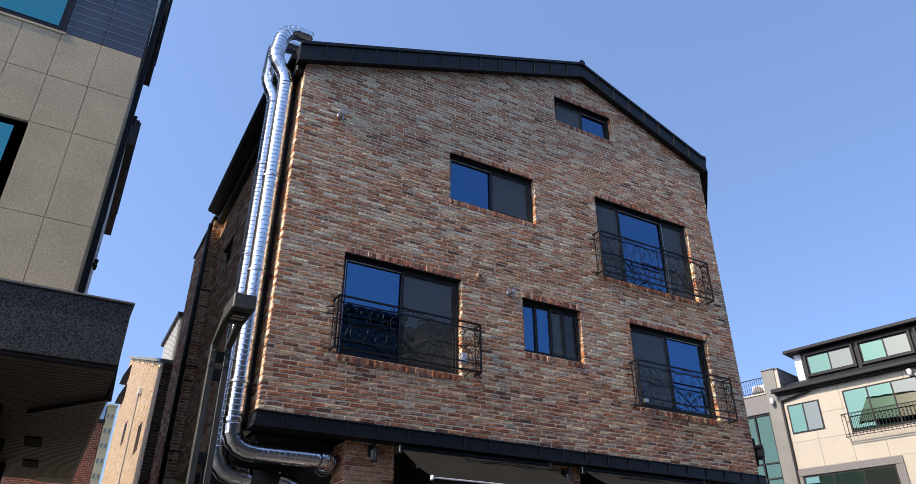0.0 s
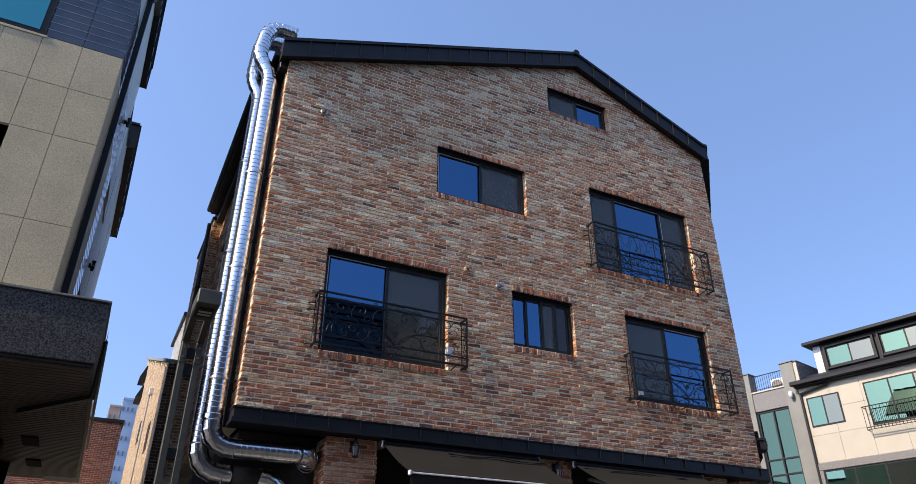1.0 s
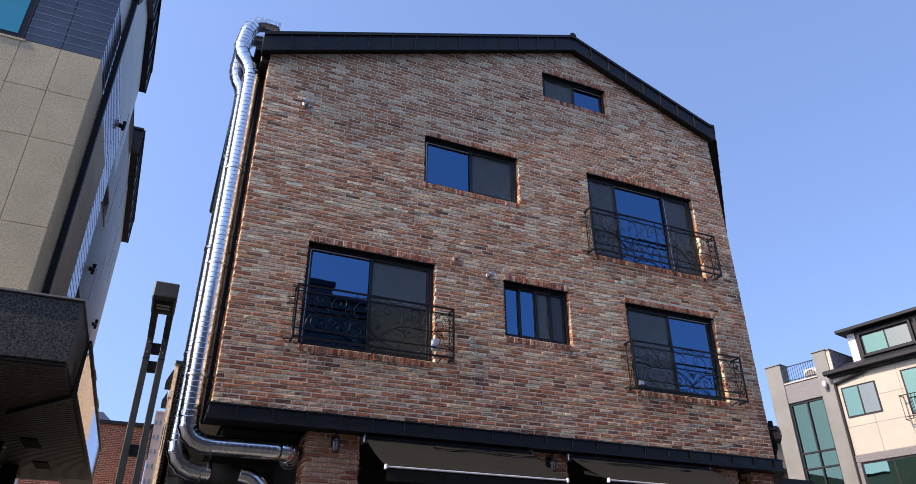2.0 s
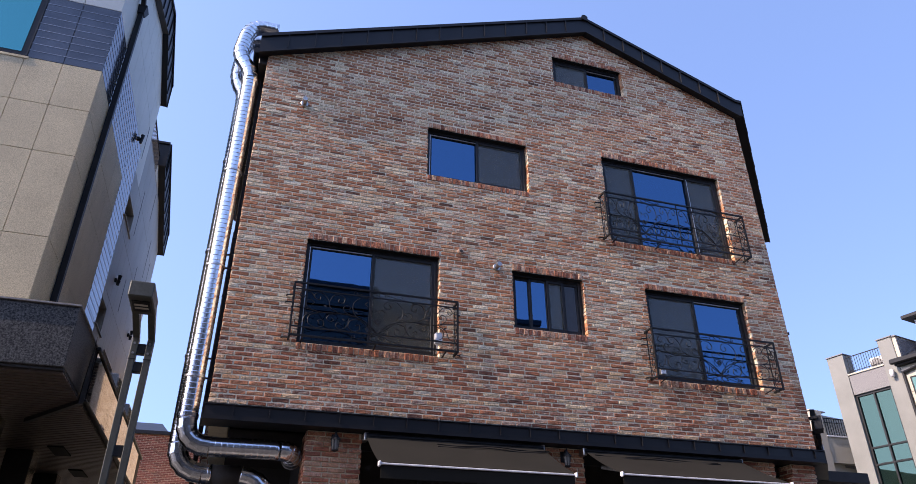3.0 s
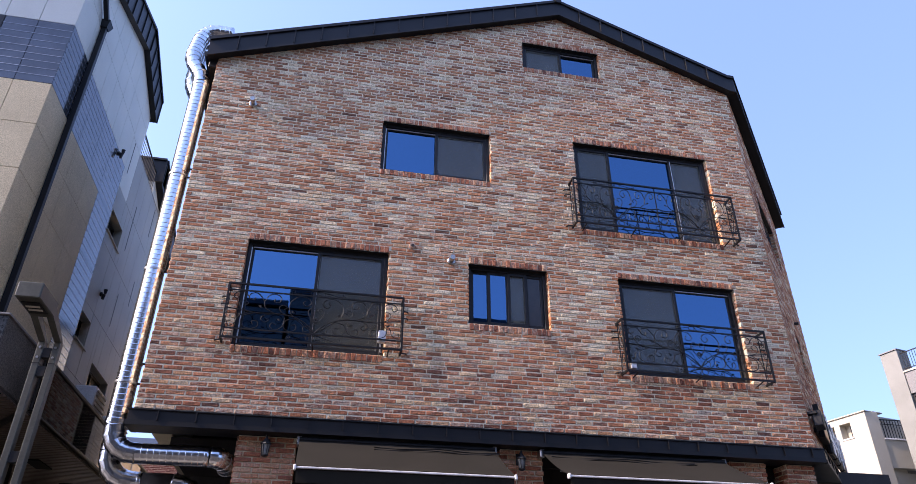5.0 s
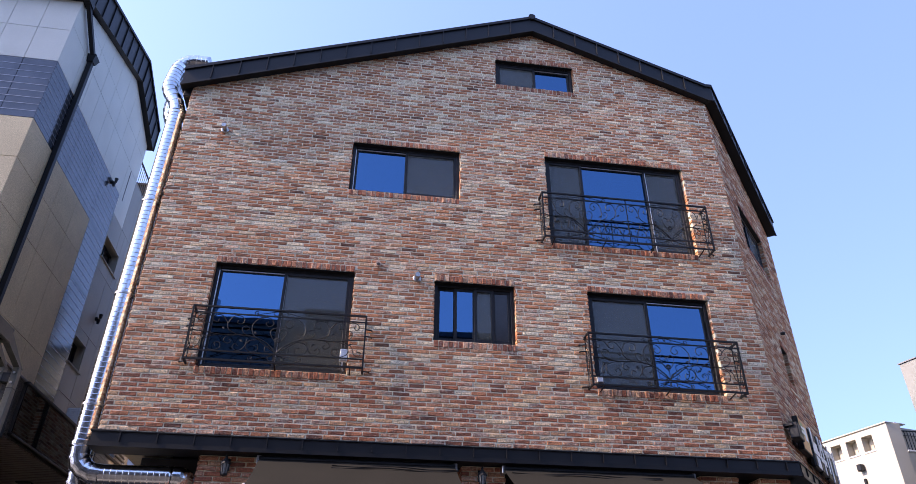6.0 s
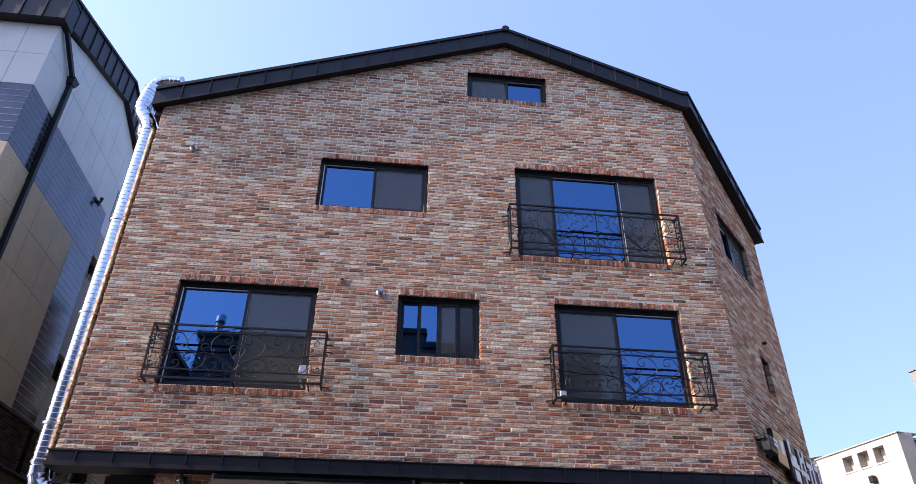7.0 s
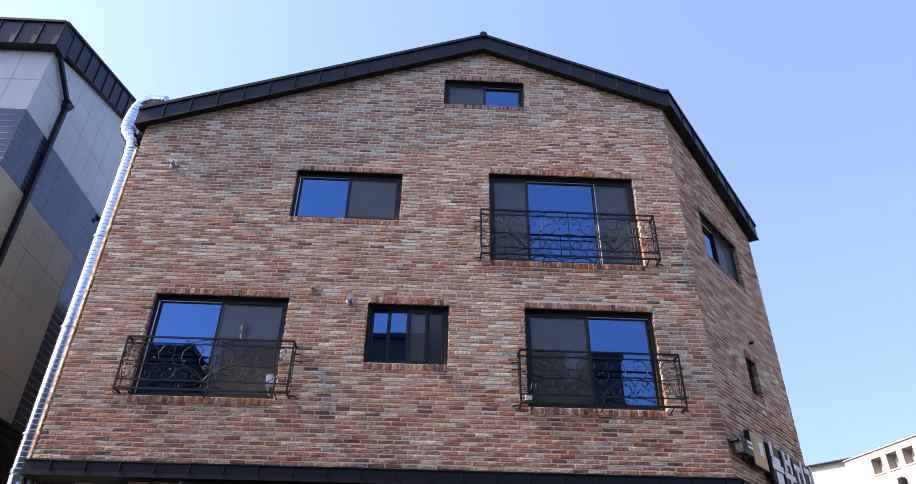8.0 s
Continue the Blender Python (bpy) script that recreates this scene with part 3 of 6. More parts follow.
def verge(place_xy, s0, s1, name, height=roof_top, out=VERGE_D):
    """Sloping verge board between two plan stations; place_xy(s, d) gives x, y, d outwards."""
    sh = Shape()
    c = lambda s, d, dz: (*place_xy(s, d), height(s) + dz)
    sh.hexa([c(s0, out, -VERGE_H), c(s1, out, -VERGE_H), c(s1, -0.05, -VERGE_H + 0.02), c(s0, -0.05, -VERGE_H + 0.02)],
            [c(s0, out, -0.07), c(s1, out, -0.07), c(s1, -0.05, -0.07), c(s0, -0.05, -0.07)])
    board = part(name, sh, SHEET, roof)
    cap = Shape()
    cap.hexa([c(s0, out + 0.03, -0.068), c(s1, out + 0.03, -0.068), c(s1, -0.05, -0.068), c(s0, -0.05, -0.068)],
             [c(s0, out + 0.03, 0.0), c(s1, out + 0.03, 0.0), c(s1, -0.05, 0.0), c(s0, -0.05, 0.0)])
    part("cap", cap, SHEET, board)
    lip = Shape()
    lip.hexa([c(s0, out + 0.015, -VERGE_H - 0.015), c(s1, out + 0.015, -VERGE_H - 0.015), c(s1, out - 0.01, -VERGE_H - 0.015), c(s0, out - 0.01, -VERGE_H - 0.015)],
             [c(s0, out + 0.015, -VERGE_H + 0.03), c(s1, out + 0.015, -VERGE_H + 0.03), c(s1, out + 0.003, -VERGE_H + 0.03), c(s0, out + 0.003, -VERGE_H + 0.03)])
    part("drip_edge", lip, SHEET, board)
    n = max(1, round(abs(s1 - s0) / 0.46))
    for i in range(1, n):
        s = s0 + (s1 - s0) * i / n
        q = Shape()
        e2 = 0.008
        q.hexa([c(s - e2, out + 0.028, -VERGE_H + 0.03), c(s + e2, out + 0.028, -VERGE_H + 0.03), c(s + e2, out, -VERGE_H + 0.03), c(s - e2, out, -VERGE_H + 0.03)],
               [c(s - e2, out + 0.028, -0.07), c(s + e2, out + 0.028, -0.07), c(s + e2, out, -0.07), c(s - e2, out, -0.07)])
        part("seam", q, SHEET, board)
    return board


ft = lambda s, d: (s, WALL_Y - d)
verge(ft, EAVE_L, APEX_X, "verge_board")
verge(ft, APEX_X, XR, "verge_board")
verge(lambda s, d: (XR + s * CH_C + d * CH_S, WALL_Y + s * CH_S - d * CH_C), 0.0, CH_LEN + 0.1, "verge_board", splay_roof, SPLAY_D)
# corner piece that closes the mitre
cs = Shape()
o = (XR, WALL_Y)
zt = roof_top(XR)
for zz0, zz1, m in ((-VERGE_H, -0.07, 0.0), (-0.068, 0.0, 0.03)):
    f, g = VERGE_D + m, SPLAY_D + m
    q = [o, (XR, WALL_Y - f), (XR + (g - f * CH_C) / CH_S, WALL_Y - f), (XR + g * CH_S, WALL_Y - g * CH_C)]
    cs.hexa([(x, y, zt + zz0) for x, y in q], [(x, y, zt + zz1) for x, y in q])
part("corner_board", cs, SHEET, roof)
rp = Shape()
for x0, x1 in ((EAVE_L, APEX_X), (APEX_X, XR)):
    rp.hexa([(x0, WALL_Y + 0.05, roof_top(x0) - 0.12), (x1, WALL_Y + 0.05, roof_top(x1) - 0.12), (x1, 16.2, roof_top(x1) - 0.12), (x0, 16.2, roof_top(x0) - 0.12)],
            [(x0, WALL_Y + 0.05, roof_top(x0) - 0.02), (x1, WALL_Y + 0.05, roof_top(x1) - 0.02), (x1, 16.2, roof_top(x1) - 0.02), (x0, 16.2, roof_top(x0) - 0.02)])
zc, ze = roof_top(XR), splay_roof(CH_LEN)
rp.hexa([(XR, WALL_Y + 0.05, zc - 0.12), (ex, ey, ze - 0.12), (ex, 16.2, ze - 0.12), (XR, 16.2, zc - 0.12)],
        [(XR, WALL_Y + 0.05, zc - 0.02), (ex, ey, ze - 0.02), (ex, 16.2, ze - 0.02), (XR, 16.2, zc - 0.02)])
part("roof_sheet", rp, ROOF, roof)
part("ridge_cap", Shape().tube([(APEX_X, WALL_Y - VERGE_D - 0.05, 13.035), (APEX_X, 16.2, 13.035)], 0.075, 10), SHEET, roof)
# side eave with its gutter over the left wall
part("eave_board", Shape().box(1.76, XL + 0.02, WALL_Y + 0.02, 15.4, roof_top(EAVE_L) - 0.52, roof_top(EAVE_L) - 0.13, 0.01), SHEET, roof)
part("eave_soffit", Shape().box(1.585, 1.758, WALL_Y + 0.86, 15.4, roof_top(EAVE_L) - 0.30, roof_top(EAVE_L) - 0.14, 0.01), SHEET, roof)
part("side_gutter", Shape().tube([(1.555, WALL_Y + 0.86, roof_top(EAVE_L) - 0.2), (1.555, 15.4, roof_top(EAVE_L) - 0.2)], 0.07, 10), SHEET, roof)
part("gutter", Shape().tube([(1.70, WALL_Y + 0.05, roof_top(EAVE_L) - 0.2), (1.70, 15.4, roof_top(EAVE_L) - 0.2)], 0.06, 10), SHEET, roof)

sp = thing("rain_pipe", "black round rain pipe down the shaded side wall", "rain pipe", (1.60, 15.2, 4.0))
part("pipe", Shape().tube([(1.60, 15.2, 3.2), (1.60, 15.2, 9.9)], 0.05, 12), SHEET, sp, smooth=True)
for z in (4.6, 6.4, 8.2):
    part("clip", Shape().lathe([(0.058, -0.02), (0.058, 0.02)], (1.60, 15.2, z), 12).box(1.65, 1.905, 15.19, 15.21, z - 0.015, z + 0.015), IRON, sp)

cp2 = thing("rain_pipe", "black square rain pipe clipped to the side wall by the corner", "rain pipe", (1.855, 9.62, 4.0))
part("pipe", Shape().box(1.826, 1.888, 9.59, 9.65, 3.9, 10.05, 0.006), IRON, cp2)
for z in (4.4, 5.6, 6.8, 8.0, 9.2):
    part("clip", Shape().box(1.818, 1.905, 9.583, 9.657, z - 0.015, z + 0.015, 0.003), IRON, cp2)

# ---- ledge over the shops ----
ledge = thing("ledge", "dark sheet-metal ledge with upright seams under the brickwork", "ledge", (XL, WALL_Y, 3.9), kind="structure")
LEDGE_D = 0.11
lt = lambda s, d: (s, WALL_Y - d)
ls = lambda s, d: (XR + s * CH_C + d * CH_S, WALL_Y + s * CH_S - d * CH_C)
for plan, s0, s1 in ((lt, 1.87, XR + LEDGE_D * math.tan(radians(23.25))), (ls, 0.05, CH_LEN)):
    c = lambda s, d, z: (*plan(s, d), z)
    sh = Shape()
    sh.hexa([c(s0, LEDGE_D, 3.93), c(s1, LEDGE_D, 3.93), c(s1, -0.3, 3.93), c(s0, -0.3, 3.93)], [c(s0, LEDGE_D, 4.06), c(s1, LEDGE_D, 4.06), c(s1, -0.3, 4.06), c(s0, -0.3, 4.06)])
    body = part("fascia", sh, SHEET_BLUE, ledge)
    sh = Shape()
    sh.hexa([c(s0 - 0.02, LEDGE_D + 0.02, 4.06), c(s1, LEDGE_D + 0.02, 4.06), c(s1, -0.02, 4.06), c(s0 - 0.02, -0.02, 4.06)],
            [c(s0 - 0.02, LEDGE_D + 0.02, 4.075), c(s1, LEDGE_D + 0.02, 4.075), c(s1, -0.02, 4.105), c(s0 - 0.02, -0.02, 4.105)])
    part("cap", sh, SHEET, body)
    sh = Shape()
    sh.hexa([c(s0 - 0.02, LEDGE_D + 0.012, 3.868), c(s1, LEDGE_D + 0.012, 3.868), c(s1, -0.3, 3.868), c(s0 - 0.02, -0.3, 3.868)],
            [c(s0 - 0.02, LEDGE_D + 0.012, 3.928), c(s1, LEDGE_D + 0.012, 3.928), c(s1, -0.3, 3.928), c(s0 - 0.02, -0.3, 3.928)])
    part("drip_edge", sh, SHEET, body)
    n = round((s1 - s0) / 0.47)
    for i in range(n):
        s = s0 + 0.36 + i * 0.47
        if s > s1 - 0.05:
            break
        sh = Shape()
        sh.hexa([c(s - 0.007, LEDGE_D + 0.022, 3.93), c(s + 0.007, LEDGE_D + 0.022, 3.93), c(s + 0.007, LEDGE_D, 3.93), c(s - 0.007, LEDGE_D, 3.93)],
                [c(s - 0.007, LEDGE_D + 0.022, 4.06), c(s + 0.007, LEDGE_D + 0.022, 4.06), c(s + 0.007, LEDGE_D, 4.06), c(s - 0.007, LEDGE_D, 4.06)])
        part("seam", sh, SHEET_BLUE, body)

# ---- ground floor: piers, recess, shop fronts ----
PIERS = [(3.23, 4.0), (6.79, 7.42), (10.34, 10.94), (11.28, 11.76)]
for i, (a, b) in enumerate(PIERS):
    pr = thing("brick_pier", "old brick pier between the shop openings", "pier", ((a + b) / 2, WALL_Y + 0.3, 0), group="shop front piers", kind="structure")
    part("core", Shape().box(a + 0.012, b - 0.012, WALL_Y + 0.112, WALL_Y + 0.62, 0, 3.86), MORTAR, pr)
    sh = Shape()
    bricks(lambda u, d, z: (u, WALL_Y + 0.1 - d, z), a, b, 1.9, lambda u: 3.80, [], rng, sh, deep=0.1)
    bricks(lambda u, d, z: (a - d, WALL_Y + 0.1 + u, z), 0.0, 0.5, 1.9, lambda u: 3.80, [], rng, sh, deep=0.008)
    tagged(part("brickwork", sh, BRICK_EDGE, pr), kind="stuff")
rec = part("wall_recess", Shape().box(XL - 0.05, ex, WALL_Y + 3.0, WALL_Y + 3.15, 0, 3.86), DARK_AND_GLOOM)
tagged(rec, "wall deep inside the covered passage with shade in its colour", "wall", kind="structure")
rs = part("wall_recess_side", Shape().box(3.3, 3.45, WALL_Y + 0.62, WALL_Y + 3.0, 0, 3.86), DARK_AND_GLOOM)
tagged(rs, "side wall of the covered passage with shade in its colour", "wall", kind="structure")
for i, (a, b) in enumerate(((4.0, 6.79), (7.42, 10.34), (10.94, 11.28))):
    sf = thing("shop_front", "dark glazed shop front under the awning", "shop front", ((a + b) / 2, WALL_Y + 0.5, 0), kind="structure")
    n = max(1, round((b - a) / 0.95))
    for j in range(n + 1):
        x = a + (b - a) * j / n
        part("mullion", Shape().box(x - 0.03, x + 0.03, WALL_Y + 0.45, WALL_Y + 0.52, 0.1, 3.7, 0.005), FRAME, sf)
    part("head", Shape().box(a, b, WALL_Y + 0.42, WALL_Y + 0.55, 3.7, 3.86), FRAME, sf)
    part("pane", Shape().box(a, b, WALL_Y + 0.48, WALL_Y + 0.49, 0.1, 3.7), DARK_GLOSS, sf)
cs2 = part("wall_splay_ground", Shape().hexa([splay(0.3, -0.35, 0), splay(CH_LEN, -0.35, 0), splay(CH_LEN, -0.5, 0), splay(0.3, -0.5, 0)],
                                             [splay(0.3, -0.35, 3.86), splay(CH_LEN, -0.35, 3.86), splay(CH_LEN, -0.5, 3.86), splay(0.3, -0.5, 3.86)]), DARK_GLOSS)
tagged(cs2, "dark glazed ground floor of the splayed corner", "shop front", kind="structure")

# ---- exhaust ducts ----
def duct_run(pts, r, pitch=0.078):
    """Straight spiral duct with raised seams."""
    a, b = Vector(pts[0]), Vector(pts[1])
    L = (b - a).length
    path, rad, s = [], [], 0.0
    while s < L:
        for ds, dr in ((0, 0), (pitch * 0.05, 0), (pitch * 0.84, 0), (pitch * 0.88, 0.0), (pitch * 0.92, 0.004), (pitch * 0.95, 0.004)):
            if s + ds < L:
                path.append(a + (b - a) * ((s + ds) / L))
                rad.append(r + dr)
        s += pitch
    path.append(b)
    rad.append(r)
    return Shape().tube(path, rad, 28)


def bend(p, q, w, n=5):
    """Points of a mitred bend from p to w with its corner at q."""
    p, q, w = Vector(p), Vector(q), Vector(w)
    return [(p * (1 - t) ** 2 + q * 2 * t * (1 - t) + w * t * t) for t in [i / n for i in range(n + 1)]]


def lobster(pts, r):
    """Mitred bend with a seam ring at each joint."""
    pts = [Vector(p) for p in pts]
    path, rad = [pts[0]], [r]
    for a, b in zip(pts, pts[1:]):
        if (b - a).length < 1e-4:
            continue
        d = (b - a).normalized()
        path += [a + d * 0.012, a + d * 0.013, b - d * 0.013, b - d * 0.012, b]
        rad += [r + 0.006, r, r, r + 0.006, r + 0.006]
    return Shape().tube(path, rad, 28)


DR = 0.13
DX, DY = 1.66, 9.45
d1 = thing("exhaust_duct", "shiny galvanised spiral exhaust duct climbing the house corner", "duct", (DX, DY, 3.5), group="exhaust ducts")
part("vertical_run", duct_run([(DX, DY, 3.93), (DX, DY, 9.84)], DR), GALV, d1, smooth=True)
part("lower_bend", lobster(bend((DX, DY, 3.93), (DX, DY, 3.59), (DX + 0.34, DY, 3.59)), DR), GALV, d1)
part("horizontal_run", duct_run([(DX + 0.34, DY, 3.59), (2.90, DY, 3.59)], DR), GALV, d1, smooth=True)
part("end_bend", lobster(bend((2.90, DY, 3.59), (3.10, DY, 3.59), (3.10, DY + 0.35, 3.54)), DR), GALV, d1)
part("offset_bend", lobster(bend((DX, DY, 9.84), (DX, DY, 10.02), (DX - 0.12, DY, 10.18), 3) + bend((DX - 0.12, DY, 10.18), (DX - 0.25, DY, 10.33), (DX - 0.24, DY, 10.5), 3), DR), GALV, d1)
part("upper_run", duct_run([(DX - 0.24, DY, 10.5), (DX - 0.2, DY, 10.8)], DR), GALV, d1, smooth=True)
part("top_bend", lobster(bend((DX - 0.2, DY, 10.8), (DX - 0.16, DY, 11.08), (DX + 0.06, DY, 11.12)), DR), GALV, d1)
part("outlet", duct_run([(DX + 0.06, DY, 11.12), (DX + 0.34, DY, 11.12)], DR), GALV, d1, smooth=True)
for z in (3.97, 9.8):
    part("collar", Shape().lathe([(DR + 0.004, -0.03), (DR + 0.01, -0.025), (DR + 0.01, 0.025), (DR + 0.004, 0.03)], (DX, DY, z), 28), GALV, d1)
for z in (4.5, 6.2, 7.9):
    part("strap", Shape().lathe([(DR + 0.008, -0.015), (DR + 0.012, -0.015), (DR + 0.012, 0.015), (DR + 0.008, 0.015)], (DX, DY, z), 28), GALV_DULL, d1)
    part("bracket", Shape().box(DX + DR, XL + 0.02, DY - 0.012, DY + 0.012, z - 0.012, z + 0.012), IRON, d1)
D2X, D2Y = 1.59, 9.80
d2 = thing("exhaust_duct", "second galvanised spiral duct behind the first, bending into the passage", "duct", (D2X, D2Y, 3.2), group="exhaust ducts")
part("vertical_run", duct_run([(D2X, D2Y, 3.68), (D2X, D2Y, 9.62)], DR), GALV, d2, smooth=True)
for z in (4.9, 6.6, 8.3):
    part("strap", Shape().lathe([(DR + 0.008, -0.015), (DR + 0.012, -0.015), (DR + 0.012, 0.015), (DR + 0.008, 0.015)], (D2X, D2Y, z), 28), GALV_DULL, d2)
    part("bracket", Shape().box(D2X + DR, XL + 0.02, D2Y - 0.012, D2Y + 0.012, z - 0.012, z + 0.012), IRON, d2)
part("lower_bend", lobster(bend((D2X, D2Y, 3.68), (D2X, D2Y, 3.32), (D2X + 0.36, D2Y, 3.30)), DR), GALV, d2)
part("horizontal_run", duct_run([(D2X + 0.36, D2Y, 3.30), (D2X + 0.48, D2Y, 3.30)], DR), GALV, d2, smooth=True)
part("joint_sleeve", Shape().tube([(D2X + 0.48, D2Y, 3.30), (D2X + 0.86, D2Y, 3.30)], DR * 0.97, 28), DARK_AND_GLOOM, d2, "black flexible joint", smooth=True)
part("end_bend", lobster(bend((D2X + 0.86, D2Y, 3.30), (D2X + 1.15, D2Y, 3.30), (D2X + 1.3, D2Y, 2.9)), DR), GALV, d2)
part("offset_bend", lobster(bend((D2X, D2Y, 9.62), (D2X, D2Y, 9.8), (D2X - 0.1, D2Y, 9.95), 3) + bend((D2X - 0.1, D2Y, 9.95), (D2X - 0.18, D2Y, 10.1), (D2X - 0.17, D2Y, 10.3), 3), DR), GALV, d2)
part("upper_run", duct_run([(D2X - 0.17, D2Y, 10.3), (D2X - 0.15, D2Y, 10.8)], DR), GALV, d2, smooth=True)
part("top_bend", lobster(bend((D2X - 0.15, D2Y, 10.8), (D2X - 0.12, D2Y, 11.02), (D2X + 0.1, D2Y, 11.06)), DR), GALV, d2)
part("outlet", duct_run([(D2X + 0.1, D2Y, 11.06), (D2X + 0.4, D2Y, 11.06)], DR), GALV, d2, smooth=True)

# ---- rails with scrolls ----
def spiral(cx, cz, r, start, turns, sgn, n=22):
    """Scroll in the rail's plane that winds in to its eye."""
    out = []
    for i in range(n + 1):
        t = i / n
        a = start + sgn * turns * 2 * math.pi * t
        rr = r * (1 - 0.82 * t)
        out.append((cx + rr * math.cos(a), cz + rr * math.sin(a)))
    return out


def smooth_line(pts, n=6):
    """Smooth curve through the points of a scroll."""
    q = [Vector(p) for p in pts]
    q = [q[0] * 2 - q[1]] + q + [q[-1] * 2 - q[-2]]
    out = []
    for a, b, c, d in zip(q, q[1:], q[2:], q[3:]):
        for i in range(n):
            t = i / n
            out.append(((b * 2) + (c - a) * t + (a * 2 - b * 5 + c * 4 - d) * t * t + (b * 3 - a - c * 3 + d) * t ** 3) * 0.5)
    return [tuple(p) for p in out + [q[-2]]]


# half a plant, in units of the panel's height
HEART = [(0.0, 0.02), (0.28, 0.22), (0.56, 0.48), (0.60, 0.76), (0.43, 0.95), (0.22, 0.93), (0.14, 0.80), (0.23, 0.71), (0.32, 0.78), (0.27, 0.85)]
HEART_IN = [(0.0, 0.25), (0.13, 0.42), (0.19, 0.58), (0.11, 0.68), (0.03, 0.62), (0.08, 0.55)]
STEM = [(0.0, 0.02), (0.2, 0.24), (0.5, 0.40), (0.9, 0.45), (1.3, 0.43), (1.65, 0.48), (1.94, 0.52)]
UP_OUT = [(0.92, 0.45), (1.13, 0.58), (1.19, 0.78), (1.34, 0.95), (1.50, 0.92), (1.51, 0.80), (1.40, 0.77), (1.38, 0.85)]
UP_IN = [(1.17, 0.74), (1.08, 0.92), (0.93, 0.96), (0.81, 0.88), (0.84, 0.75), (0.95, 0.76), (0.94, 0.84)]
UP_END = [(1.45, 0.45), (1.64, 0.52), (1.71, 0.66), (1.62, 0.74), (1.52, 0.67), (1.58, 0.61)]
UP_SMALL = [(0.58, 0.42), (0.76, 0.49), (0.83, 0.62), (0.75, 0.69), (0.66, 0.63), (0.72, 0.58)]
TOP_END = [(1.5, 0.80), (1.62, 0.95), (1.78, 0.95), (1.86, 0.84), (1.78, 0.77), (1.73, 0.84)]
DOWN_IN = [(0.42, 0.36), (0.64, 0.30), (0.69, 0.13), (0.56, 0.02), (0.43, 0.08), (0.44, 0.20), (0.53, 0.18)]
DOWN_MID = [(0.68, 0.36), (0.73, 0.13), (0.87, 0.03), (0.98, 0.11), (0.94, 0.21), (0.86, 0.16)]
DOWN_SMALL = [(0.88, 0.45), (1.12, 0.40), (1.20, 0.29), (1.11, 0.21), (1.03, 0.27), (1.10, 0.32)]
DOWN_OUT = [(1.36, 0.43), (1.60, 0.32), (1.61, 0.11), (1.42, 0.02), (1.26, 0.09), (1.28, 0.22), (1.39, 0.21), (1.36, 0.13)]
DOWN_END = [(1.50, 0.44), (1.70, 0.30), (1.76, 0.12), (1.88, 0.06), (1.92, 0.17), (1.84, 0.18)]
FOOT = [(0.0, 0.04), (0.14, 0.19), (0.27, 0.15), (0.24, 0.04), (0.15, 0.07)]
SCROLLS = [("stem", STEM, 0.0075)] + [("scroll", p, 0.0065) for p in (HEART, UP_OUT, UP_IN, DOWN_IN, DOWN_OUT, TOP_END)] + [("curl", p, 0.0055) for p in (HEART_IN, UP_END, UP_SMALL, DOWN_MID, DOWN_SMALL, DOWN_END, FOOT)]
LEAVES = [(0.52, 0.52), (1.24, 0.60), (0.80, 0.29), (1.66, 0.36)]


